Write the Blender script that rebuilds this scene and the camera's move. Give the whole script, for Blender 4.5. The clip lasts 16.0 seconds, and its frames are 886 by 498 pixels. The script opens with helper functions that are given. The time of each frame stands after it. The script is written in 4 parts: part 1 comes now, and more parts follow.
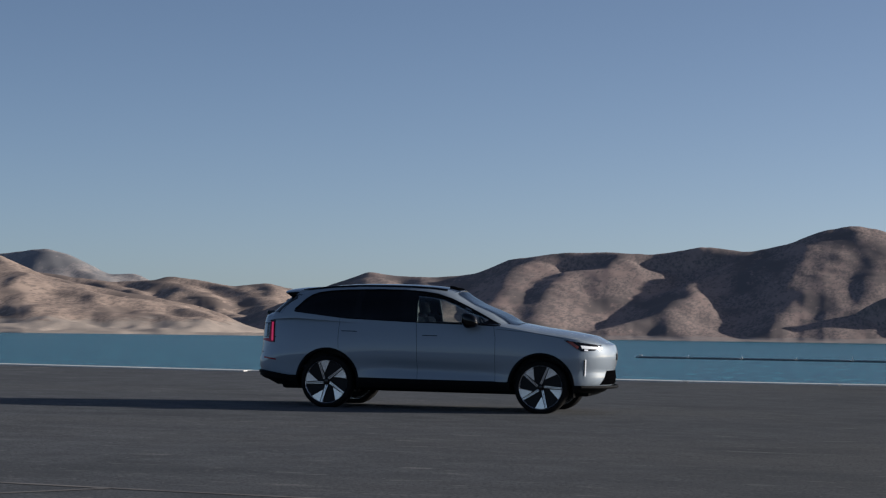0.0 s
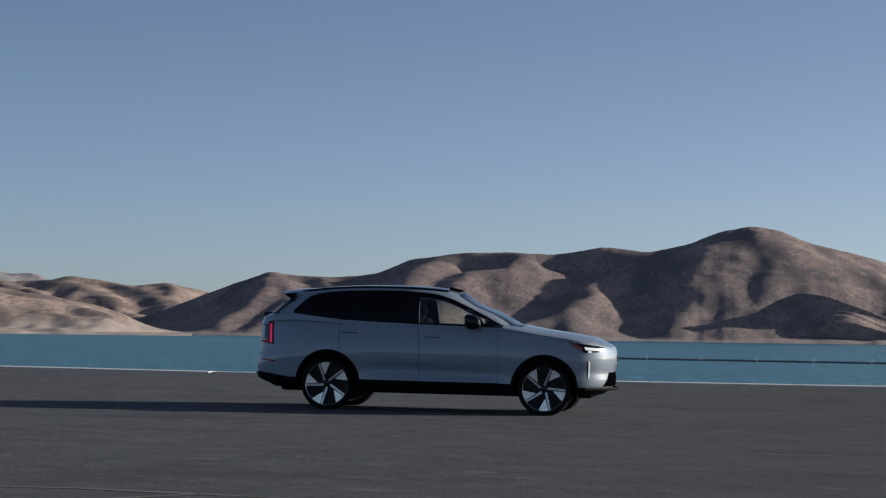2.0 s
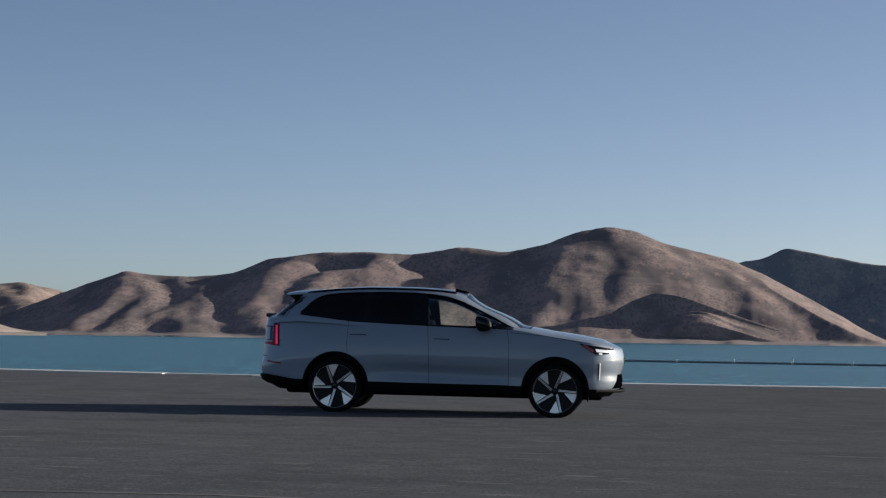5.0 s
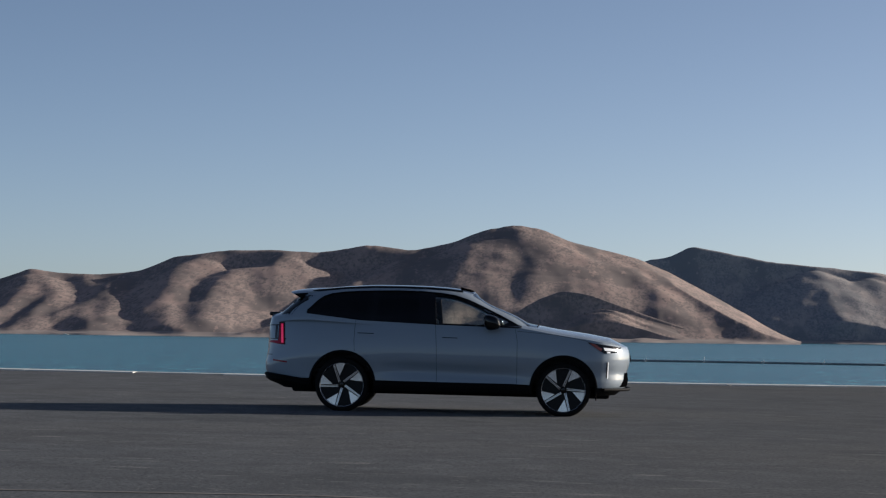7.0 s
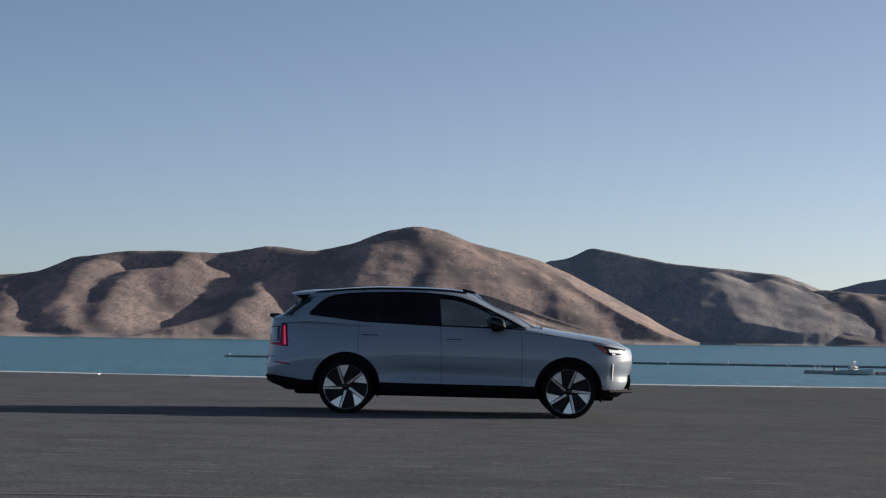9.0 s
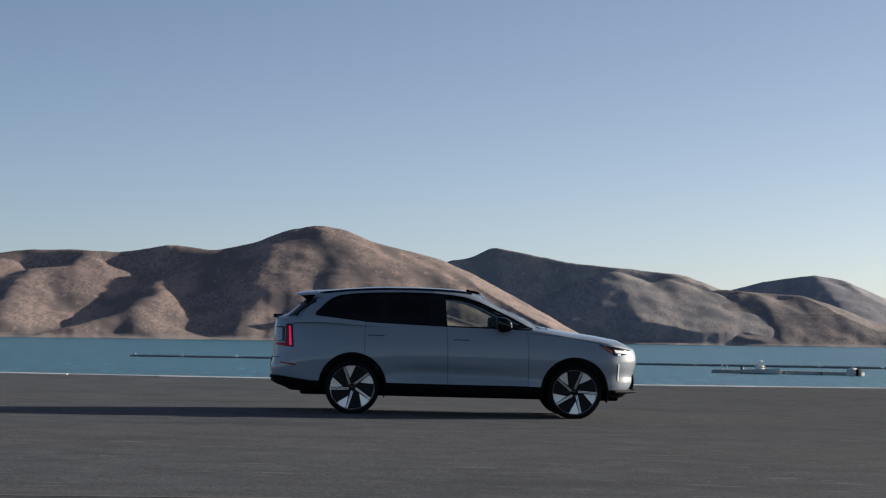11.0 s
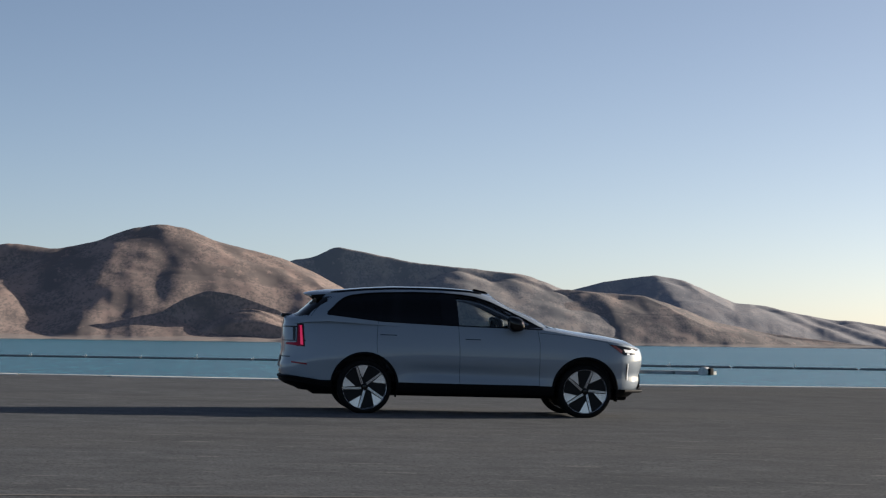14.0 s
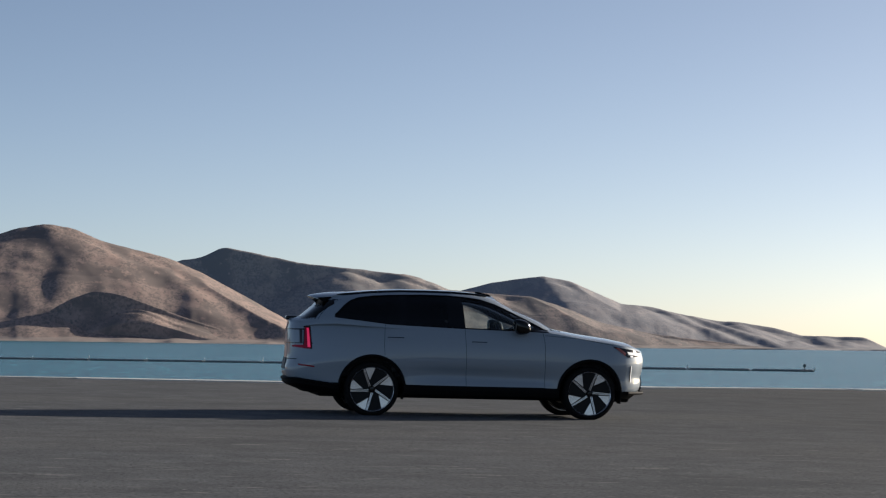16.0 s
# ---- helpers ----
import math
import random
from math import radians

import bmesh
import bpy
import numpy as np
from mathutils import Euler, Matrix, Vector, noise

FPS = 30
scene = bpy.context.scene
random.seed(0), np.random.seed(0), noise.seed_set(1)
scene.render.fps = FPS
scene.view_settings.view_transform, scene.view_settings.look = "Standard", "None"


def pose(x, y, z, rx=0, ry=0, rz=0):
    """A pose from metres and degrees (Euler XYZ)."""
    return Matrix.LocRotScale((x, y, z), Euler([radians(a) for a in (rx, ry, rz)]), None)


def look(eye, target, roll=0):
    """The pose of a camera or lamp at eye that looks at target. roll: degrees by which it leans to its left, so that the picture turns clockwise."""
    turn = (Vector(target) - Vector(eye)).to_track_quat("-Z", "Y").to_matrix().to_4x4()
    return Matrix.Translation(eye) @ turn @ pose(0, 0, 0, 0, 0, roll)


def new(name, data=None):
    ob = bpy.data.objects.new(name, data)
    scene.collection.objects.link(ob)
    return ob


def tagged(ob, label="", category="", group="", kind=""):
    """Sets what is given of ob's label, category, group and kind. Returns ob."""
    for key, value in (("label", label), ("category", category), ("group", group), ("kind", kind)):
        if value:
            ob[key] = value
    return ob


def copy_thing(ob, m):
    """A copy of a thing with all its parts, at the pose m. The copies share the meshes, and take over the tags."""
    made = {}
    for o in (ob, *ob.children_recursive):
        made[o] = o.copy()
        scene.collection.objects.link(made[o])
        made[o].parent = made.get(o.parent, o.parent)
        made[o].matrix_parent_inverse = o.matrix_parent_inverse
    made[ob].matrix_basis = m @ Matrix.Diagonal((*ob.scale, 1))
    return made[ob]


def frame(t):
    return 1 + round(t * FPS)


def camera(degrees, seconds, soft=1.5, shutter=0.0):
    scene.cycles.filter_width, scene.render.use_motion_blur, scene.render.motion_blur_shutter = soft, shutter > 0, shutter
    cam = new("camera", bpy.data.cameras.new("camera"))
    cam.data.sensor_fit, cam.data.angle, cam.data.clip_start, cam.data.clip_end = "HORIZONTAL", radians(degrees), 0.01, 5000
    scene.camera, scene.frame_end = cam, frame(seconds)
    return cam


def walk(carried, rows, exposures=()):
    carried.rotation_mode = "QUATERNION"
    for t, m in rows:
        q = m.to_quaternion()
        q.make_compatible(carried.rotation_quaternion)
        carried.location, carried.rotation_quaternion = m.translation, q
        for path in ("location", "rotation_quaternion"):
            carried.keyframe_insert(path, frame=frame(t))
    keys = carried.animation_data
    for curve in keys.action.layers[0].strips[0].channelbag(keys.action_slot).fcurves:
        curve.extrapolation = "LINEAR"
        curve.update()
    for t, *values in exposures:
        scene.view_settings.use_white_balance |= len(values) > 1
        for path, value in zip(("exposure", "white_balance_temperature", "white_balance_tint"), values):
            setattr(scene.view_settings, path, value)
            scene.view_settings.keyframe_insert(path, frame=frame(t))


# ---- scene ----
cam = camera(22.0, 16.0, soft=1.25)
PATH = [
    (0, (6.261, -31.447, 1.051), (5.867, -29.488, 1.125), 0.79),
    (0.5, (5.904, -31.451, 1.058), (5.531, -29.488, 1.132), 0.79),
    (1, (5.567, -31.454, 1.062), (5.214, -29.487, 1.137), 0.79),
    (1.5, (5.218, -31.476, 1.058), (4.887, -29.505, 1.133), 0.79),
    (2, (4.864, -31.51, 1.057), (4.556, -29.536, 1.132), 0.79),
    (2.5, (4.533, -31.532, 1.061), (4.245, -29.555, 1.136), 0.79),
    (3, (4.195, -31.556, 1.06), (3.928, -29.575, 1.135), 0.79),
    (3.5, (3.858, -31.57, 1.062), (3.608, -29.587, 1.138), 0.79),
    (4, (3.485, -31.577, 1.064), (3.257, -29.591, 1.14), 0.79),
    (6.5, (1.761, -31.624, 1.045), (1.64, -29.629, 1.122), 0.79),
    (7, (1.406, -31.602, 1.046), (1.305, -29.606, 1.122), 0.79),
    (7.5, (1.055, -31.568, 1.046), (0.976, -29.571, 1.122), 0.79),
    (8, (0.684, -31.54, 1.043), (0.628, -29.542, 1.12), 0.79),
    (8.5, (0.348, -31.5, 1.043), (0.313, -29.502, 1.12), 0.79),
    (9, (-0.01, -31.491, 1.038), (-0.023, -29.493, 1.116), 0.79),
    (11.5, (-1.805, -31.463, 1.031), (-1.709, -29.467, 1.11), 0.79),
    (12, (-2.195, -31.421, 1.021), (-2.076, -29.426, 1.101), 0.79),
    (12.5, (-2.552, -31.405, 1.017), (-2.41, -29.411, 1.097), 0.79),
    (13, (-2.933, -31.395, 1.012), (-2.769, -29.403, 1.092), 0.79),
    (13.5, (-3.31, -31.387, 1.008), (-3.122, -29.397, 1.088), 0.79),
    (14, (-3.706, -31.375, 1.005), (-3.494, -29.388, 1.085), 0.79),
    (14.5, (-4.099, -31.361, 1.006), (-3.864, -29.377, 1.087), 0.79),
    (15, (-4.495, -31.37, 1.001), (-4.235, -29.388, 1.082), 0.79),
    (15.5, (-4.887, -31.365, 1.003), (-4.602, -29.387, 1.084), 0.79),
    (16, (-5.323, -31.332, 1.007), (-5.013, -29.358, 1.089), 0.79),
]
EXPOSE = [(0, 0.96, 6780, 9), (16, 1.31, 7500, 9)]
walk(cam, [(t, look(eye, target, roll)) for t, eye, target, roll in PATH], EXPOSE)

# ---- light ----
SUN_AZ = 64.0    # degrees clockwise from +y
SUN_EL = 16.0
world = bpy.data.worlds.new("world")
scene.world = world
world.use_nodes = True
wn = world.node_tree.nodes
sky = wn.new("ShaderNodeTexSky")
sky.sky_type = "NISHITA"
sky.sun_disc = False
sky.sun_elevation = radians(SUN_EL)
sky.sun_rotation = radians(SUN_AZ)
sky.altitude = 1500
sky.air_density = 0.5
sky.dust_density = 2.2
sky.ozone_density = 1.4
wn["Background"].inputs["Strength"].default_value = 0.053
world.node_tree.links.new(sky.outputs[0], wn["Background"].inputs["Color"])

sun_data = bpy.data.lights.new("sun", "SUN")
sun_data.energy = 2.35
sun_data.angle = radians(0.53)
sun_data.color = (1.0, 0.965, 0.94)
sun = new("sun", sun_data)
_az, _el = radians(SUN_AZ), radians(SUN_EL)
SUN_DIR = Vector((math.sin(_az) * math.cos(_el), math.cos(_az) * math.cos(_el), math.sin(_el)))
sun.matrix_world = look((60, 40, 40), Vector((60, 40, 40)) - SUN_DIR)


# ---- materials ----
def mat(name, base, rough=0.5, metal=0.0, second=None, scale=4.0, stretch=(1, 1, 1), bump=0.0, bump_scale=None, fine=0.0,
        spec=0.5, coat=0.0, detail=6.0, lo=0.35, hi=0.65, rough_var=0.0):
    """Principled surface: base colour, varied towards second by a noise of the given scale, with a fine relief."""
    m = bpy.data.materials.new(name)
    m.use_nodes = True
    nt, p = m.node_tree, m.node_tree.nodes["Principled BSDF"]
    p.inputs["Base Color"].default_value = (*base, 1)
    p.inputs["Roughness"].default_value = rough
    p.inputs["Metallic"].default_value = metal
    p.inputs["Specular IOR Level"].default_value = spec
    p.inputs["Coat Weight"].default_value = coat
    p.inputs["Coat Roughness"].default_value = 0.04
    if second or bump:
        co = nt.nodes.new("ShaderNodeTexCoord")
        mp = nt.nodes.new("ShaderNodeMapping")
        mp.inputs["Scale"].default_value = stretch
        nt.links.new(co.outputs["Object"], mp.inputs["Vector"])
    if second:
        n = nt.nodes.new("ShaderNodeTexNoise")
        n.inputs["Scale"].default_value = scale
        n.inputs["Detail"].default_value = detail
        nt.links.new(mp.outputs[0], n.inputs["Vector"])
        r = nt.nodes.new("ShaderNodeValToRGB")
        r.color_ramp.elements[0].position, r.color_ramp.elements[1].position = lo, hi
        r.color_ramp.elements[0].color, r.color_ramp.elements[1].color = (*base, 1), (*second, 1)
        nt.links.new(n.outputs["Fac"], r.inputs["Fac"])
        nt.links.new(r.outputs[0], p.inputs["Base Color"])
        if rough_var:
            k = nt.nodes.new("ShaderNodeMapRange")
            k.inputs["To Min"].default_value, k.inputs["To Max"].default_value = rough - rough_var, rough + rough_var
            nt.links.new(n.outputs["Fac"], k.inputs["Value"])
            nt.links.new(k.outputs[0], p.inputs["Roughness"])
    if bump:
        b = nt.nodes.new("ShaderNodeTexNoise")
        b.inputs["Scale"].default_value = bump_scale or scale * 8
        b.inputs["Detail"].default_value = 5
        nt.links.new(mp.outputs[0], b.inputs["Vector"])
        q = nt.nodes.new("ShaderNodeBump")
        q.inputs["Strength"].default_value = bump
        q.inputs["Distance"].default_value = fine or 0.01
        nt.links.new(b.outputs["Fac"], q.inputs["Height"])
        nt.links.new(q.outputs[0], p.inputs["Normal"])
    return m


def mix_in(m, colour, scale, lo, hi, stretch=(1, 1, 1), seed=0.0, detail=4.0):
    """Lay a second tone of another size over a material's colour: stains, painted ripples."""
    nt, p = m.node_tree, m.node_tree.nodes["Principled BSDF"]
    old = p.inputs["Base Color"].links[0].from_socket
    co = nt.nodes.new("ShaderNodeTexCoord")
    mp = nt.nodes.new("ShaderNodeMapping")
    mp.inputs["Scale"].default_value = stretch
    mp.inputs["Location"].default_value = (seed, seed * 0.7, 0)
    n = nt.nodes.new("ShaderNodeTexNoise")
    n.inputs["Scale"].default_value = scale
    n.inputs["Detail"].default_value = detail
    k = nt.nodes.new("ShaderNodeMapRange")
    k.inputs["From Min"].default_value, k.inputs["From Max"].default_value = lo, hi
    x = nt.nodes.new("ShaderNodeMix")
    x.data_type = "RGBA"
    nt.links.new(co.outputs["Object"], mp.inputs["Vector"])
    nt.links.new(mp.outputs[0], n.inputs["Vector"])
    nt.links.new(n.outputs["Fac"], k.inputs["Value"])
    nt.links.new(k.outputs[0], x.inputs[0])
    nt.links.new(old, x.inputs[6])
    x.inputs[7].default_value = (*colour, 1)
    nt.links.new(x.outputs[2], p.inputs["Base Color"])
    return m


def glass(name, tint, rough=0.0):
    """Thin window glass: a tinted see-through layer under a mirror-like surface."""
    m = bpy.data.materials.new(name)
    m.use_nodes = True
    nt = m.node_tree
    nt.nodes.remove(nt.nodes["Principled BSDF"])
    t, g = nt.nodes.new("ShaderNodeBsdfTransparent"), nt.nodes.new("ShaderNodeBsdfGlossy")
    f, x = nt.nodes.new("ShaderNodeFresnel"), nt.nodes.new("ShaderNodeMixShader")
    t.inputs["Color"].default_value = (*tint, 1)
    g.inputs["Roughness"].default_value = rough
    f.inputs["IOR"].default_value = 1.45
    nt.links.new(f.outputs[0], x.inputs[0])
    nt.links.new(t.outputs[0], x.inputs[1])
    nt.links.new(g.outputs[0], x.inputs[2])
    nt.links.new(x.outputs[0], nt.nodes["Material Output"].inputs["Surface"])
    return m


M = {}
M["asphalt"] = mat("asphalt", (0.083, 0.087, 0.093), 0.9, second=(0.152, 0.157, 0.167), scale=1.6, bump=0.45, bump_scale=34, fine=0.010, spec=0.05,
                   detail=14, lo=0.20, hi=0.80)
mix_in(M["asphalt"], (0.152, 0.146, 0.142), 0.13, 0.50, 0.78, (0.5, 1, 1), 7.0, 8)
mix_in(M["asphalt"], (0.077, 0.082, 0.088), 0.55, 0.54, 0.78, (0.6, 1, 1), 23.0, 12)
mix_in(M["asphalt"], (0.213, 0.209, 0.204), 3.0, 0.65, 0.72, (0.4, 1, 1), 51.0, 6)
mix_in(M["asphalt"], (0.196, 0.191, 0.192), 16.0, 0.63, 0.70, (1, 1, 1), 91.0, 3)
mix_in(M["asphalt"], (0.061, 0.067, 0.070), 42.0, 0.54, 0.62, (0.7, 1, 1), 13.0, 2)
mix_in(M["asphalt"], (0.203, 0.197, 0.196), 9.0, 0.66, 0.71, (0.25, 1, 1), 37.0, 3)
mix_in(M["asphalt"], (0.060, 0.064, 0.069), 30.0, 0.60, 0.90, (1, 0.3, 1), 5.0, 3)
mix_in(M["asphalt"], (0.177, 0.172, 0.170), 18.0, 0.68, 0.80, (1, 0.3, 1), 63.0, 3)


def darker_side(m, colour, x0, x1, most):
    """A darker tone that fades in along x with a ragged border."""
    nt, p = m.node_tree, m.node_tree.nodes["Principled BSDF"]
    old = p.inputs["Base Color"].links[0].from_socket
    co, sp, n = nt.nodes.new("ShaderNodeTexCoord"), nt.nodes.new("ShaderNodeSeparateXYZ"), nt.nodes.new("ShaderNodeTexNoise")
    n.inputs["Scale"].default_value, n.inputs["Detail"].default_value = 0.25, 6
    nt.links.new(co.outputs["Object"], sp.inputs[0])
    nt.links.new(co.outputs["Object"], n.inputs["Vector"])
    add = nt.nodes.new("ShaderNodeMath")
    add.operation = "MULTIPLY_ADD"
    add.inputs[1].default_value = 6.0
    nt.links.new(n.outputs["Fac"], add.inputs[0])
    nt.links.new(sp.outputs["X"], add.inputs[2])
    k = nt.nodes.new("ShaderNodeMapRange")
    k.inputs["From Min"].default_value, k.inputs["From Max"].default_value = x0 + 3.0, x1 + 3.0
    k.inputs["To Max"].default_value = most
    nt.links.new(add.outputs[0], k.inputs["Value"])
    x = nt.nodes.new("ShaderNodeMix")
    x.data_type = "RGBA"
    nt.links.new(k.outputs[0], x.inputs[0])
    nt.links.new(old, x.inputs[6])
    x.inputs[7].default_value = (*colour, 1)
    nt.links.new(x.outputs[2], p.inputs["Base Color"])


darker_side(M["asphalt"], (0.052, 0.054, 0.055), -3.0, 7.0, 0.35)
M["paint_white"] = mat("kerb_white", (0.80, 0.79, 0.76), 0.8, second=(0.60, 0.58, 0.54), scale=1.6, bump=0.4)
M["line_paint"] = mat("faded_line_paint", (0.180, 0.168, 0.156), 0.85, second=(0.090, 0.084, 0.079), scale=3.0, bump=0.4)
M["concrete"] = mat("concrete", (0.42, 0.43, 0.43), 0.85, second=(0.30, 0.31, 0.31), scale=1.0, bump=0.4)
M["car_paint"] = mat("car_paint", (0.256, 0.302, 0.348), 0.52, 0.18, second=(0.276, 0.322, 0.368), scale=900, coat=1.0, spec=0.1)
M["black_plastic"] = mat("black_plastic", (0.005, 0.005, 0.0055), 0.65, second=(0.007, 0.007, 0.0075), scale=60, bump=0.1, spec=0.06)
M["grille_black"] = mat("grille_black", (0.002, 0.002, 0.0025), 0.5, second=(0.003, 0.003, 0.0035), scale=60, spec=0.0)
M["gloss_black"] = mat("gloss_black", (0.004, 0.004, 0.005), 0.06, spec=0.35)
M["rubber"] = mat("rubber", (0.008, 0.008, 0.008), 0.85, second=(0.013, 0.012, 0.012), scale=30, bump=0.15, spec=0.1)
M["alloy"] = mat("polished_alloy", (0.88, 0.88, 0.90), 0.22, 0.85, second=(0.80, 0.80, 0.82), scale=120)
M["dark_alloy"] = mat("dark_alloy", (0.006, 0.006, 0.007), 0.4, 0.0, second=(0.008, 0.008, 0.009), scale=80, spec=0.2)
M["brake"] = mat("brake_disc", (0.20, 0.19, 0.18), 0.4, 0.8, second=(0.12, 0.11, 0.10), scale=40)
M["red_lens"] = mat("red_lens", (0.05, 0.001, 0.007), 0.2, second=(0.15, 0.002, 0.020), scale=30, coat=0.1, spec=0.1)
M["reflector"] = mat("red_reflector", (0.28, 0.012, 0.02), 0.25)
M["amber_lens"] = mat("amber_lens", (0.30, 0.05, 0.02), 0.15, coat=1.0)
M["lamp_white"] = mat("lamp_white", (0.85, 0.87, 0.9), 0.15, coat=1.0)
M["plate"] = mat("plate_dark", (0.045, 0.047, 0.055), 0.5)
M["seat"] = mat("seat_cloth", (0.14, 0.145, 0.15), 0.8, second=(0.11, 0.115, 0.12), scale=90, bump=0.2)
M["cabin_dark"] = mat("cabin_dark", (0.02, 0.02, 0.022), 0.7, second=(0.03, 0.03, 0.032), scale=40, bump=0.1)
M["clear_glass"] = glass("clear_glass", (0.92, 0.95, 0.94))
M["privacy_glass"] = glass("privacy_glass", (0.15, 0.17, 0.20))
M["wind_glass"] = glass("windscreen_glass", (0.90, 0.94, 0.93))
for _name, _glow in (("red_lens", 0.014), ("lamp_white", 0.15)):
    _p = M[_name].node_tree.nodes["Principled BSDF"]
    _p.inputs["Emission Color"].default_value = (1.0, 0.0, 0.12, 1) if _name == "red_lens" else (1, 1, 1, 1)
    _p.inputs["Emission Strength"].default_value = _glow
M["tail_glow"] = mat("tail_light", (0.35, 0.01, 0.06), 0.2, coat=0.5)
M["tail_glow"].node_tree.nodes["Principled BSDF"].inputs["Emission Color"].default_value = (1.0, 0.03, 0.16, 1)
M["tail_glow"].node_tree.nodes["Principled BSDF"].inputs["Emission Strength"].default_value = 0.16
M["float_grey"] = mat("float_grey", (0.20, 0.20, 0.195), 0.7, second=(0.13, 0.13, 0.125), scale=3)
M["float_white"] = mat("float_white", (0.72, 0.72, 0.70), 0.5, second=(0.55, 0.55, 0.53), scale=5)


def water_material():
    m = mat("lake_water", (0.003, 0.128, 0.158), 0.27, second=(0.005, 0.160, 0.190), scale=0.02, stretch=(0.3, 1, 1), spec=0.28)
    nt, p = m.node_tree, m.node_tree.nodes["Principled BSDF"]
    p.inputs["IOR"].default_value = 1.33
    # ripple shade and glints painted into the colour as dark and bright streaks
    mix_in(m, (0.002, 0.058, 0.080), 0.9, 0.44, 0.62, (1.6, 0.35, 1), 3.0, 6)
    mix_in(m, (0.030, 0.220, 0.245), 0.30, 0.50, 0.68, (1.6, 0.30, 1), 29.0, 7)
    co = nt.nodes.new("ShaderNodeTexCoord")
    last = None
    for scale, strength, dist in ((0.9, 0.7, 0.25), (4.0, 0.6, 0.06)):
        mp = nt.nodes.new("ShaderNodeMapping")
        mp.inputs["Scale"].default_value = (0.45, 1, 1)
        n = nt.nodes.new("ShaderNodeTexNoise")
        n.inputs["Scale"].default_value = scale
        n.inputs["Detail"].default_value = 4
        b = nt.nodes.new("ShaderNodeBump")
        b.inputs["Strength"].default_value = strength
        b.inputs["Distance"].default_value = dist
        nt.links.new(co.outputs["Object"], mp.inputs["Vector"])
        nt.links.new(mp.outputs[0], n.inputs["Vector"])
        nt.links.new(n.outputs["Fac"], b.inputs["Height"])
        if last:
            nt.links.new(last, b.inputs["Normal"])
        last = b.outputs[0]
    nt.links.new(last, p.inputs["Normal"])
    return m


M["water"] = water_material()


def hill_material(name, grass, shrub, bare, ring_height, pale):
    """Dry hill: straw-coloured grass, dark shrubs in spots and drifts, bare soil, and a pale drawdown band along the shore."""
    m = mat(name, grass, 0.95, second=shrub, scale=0.55, stretch=(1, 0.3, 1), lo=0.42, hi=0.62, detail=10, bump=0.08, bump_scale=0.5, fine=0.8, spec=0.1)
    mix_in(m, bare, 0.055, 0.50, 0.66, (1, 0.35, 1), 31.0, 9)
    mix_in(m, shrub, 0.035, 0.50, 0.60, (1, 0.35, 1), 77.0, 10)
    mix_in(m, shrub, 0.30, 0.56, 0.66, (1, 0.3, 1), 19.0, 4)
    mix_in(m, bare, 0.22, 0.60, 0.70, (1, 0.3, 1), 43.0, 6)
    nt, p = m.node_tree, m.node_tree.nodes["Principled BSDF"]
    old = p.inputs["Base Color"].links[0].from_socket
    co, sp = nt.nodes.new("ShaderNodeTexCoord"), nt.nodes.new("ShaderNodeSeparateXYZ")
    nt.links.new(co.outputs["Object"], sp.inputs[0])
    n = nt.nodes.new("ShaderNodeTexNoise")
    n.inputs["Scale"].default_value, n.inputs["Detail"].default_value = 0.07, 8
    nt.links.new(co.outputs["Object"], n.inputs["Vector"])
    wob = nt.nodes.new("ShaderNodeMath")
    wob.operation = "MULTIPLY_ADD"
    wob.inputs[1].default_value = -ring_height * 2.0
    nt.links.new(n.outputs["Fac"], wob.inputs[0])
    nt.links.new(sp.outputs["Z"], wob.inputs[2])
    k = nt.nodes.new("ShaderNodeMapRange")
    k.inputs["From Min"].default_value, k.inputs["From Max"].default_value = ring_height * 0.15, -ring_height * 0.25
    k.inputs["To Max"].default_value = 0.75
    nt.links.new(wob.outputs[0], k.inputs["Value"])
    x = nt.nodes.new("ShaderNodeMix")
    x.data_type = "RGBA"
    nt.links.new(k.outputs[0], x.inputs[0])
    nt.links.new(old, x.inputs[6])
    x.inputs[7].default_value = (*pale, 1)
    nt.links.new(x.outputs[2], p.inputs["Base Color"])
    return m


M["shrub"] = mat("dry_shrub", (0.180, 0.168, 0.152), 0.95, second=(0.24, 0.210, 0.185), scale=0.3, spec=0.05)
M["hill_pale"] = hill_material("pale_dry_hillside", (0.430, 0.325, 0.268), (0.250, 0.198, 0.172), (0.48, 0.365, 0.300), 6.0, (0.47, 0.400, 0.345))
# scrub colour lightened and greyed: part of the distance haze is painted in
M["hazed_scrub"] = hill_material("hazed_scrub_hillside", (0.372, 0.338, 0.330), (0.258, 0.252, 0.258), (0.425, 0.368, 0.344), 1.0, (0.405, 0.372, 0.360))
# bluish grey of the farthest hill is haze put into its base colour
M["hazed_far_hill"] = hill_material("haze_tinted_far_hillside", (0.352, 0.338, 0.353), (0.273, 0.276, 0.300), (0.389, 0.364, 0.372), 1.0, (0.389, 0.370, 0.378))
M["foothill"] = hill_material("dull_brown_foothill", (0.318, 0.272, 0.258), (0.205, 0.190, 0.190), (0.372, 0.300, 0.275), 1.0, (0.35, 0.31, 0.295))
M["hill"] = hill_material("brown_dry_hillside", (0.364, 0.280, 0.252), (0.218, 0.182, 0.172), (0.407, 0.300, 0.265), 1.2, (0.378, 0.321, 0.297))


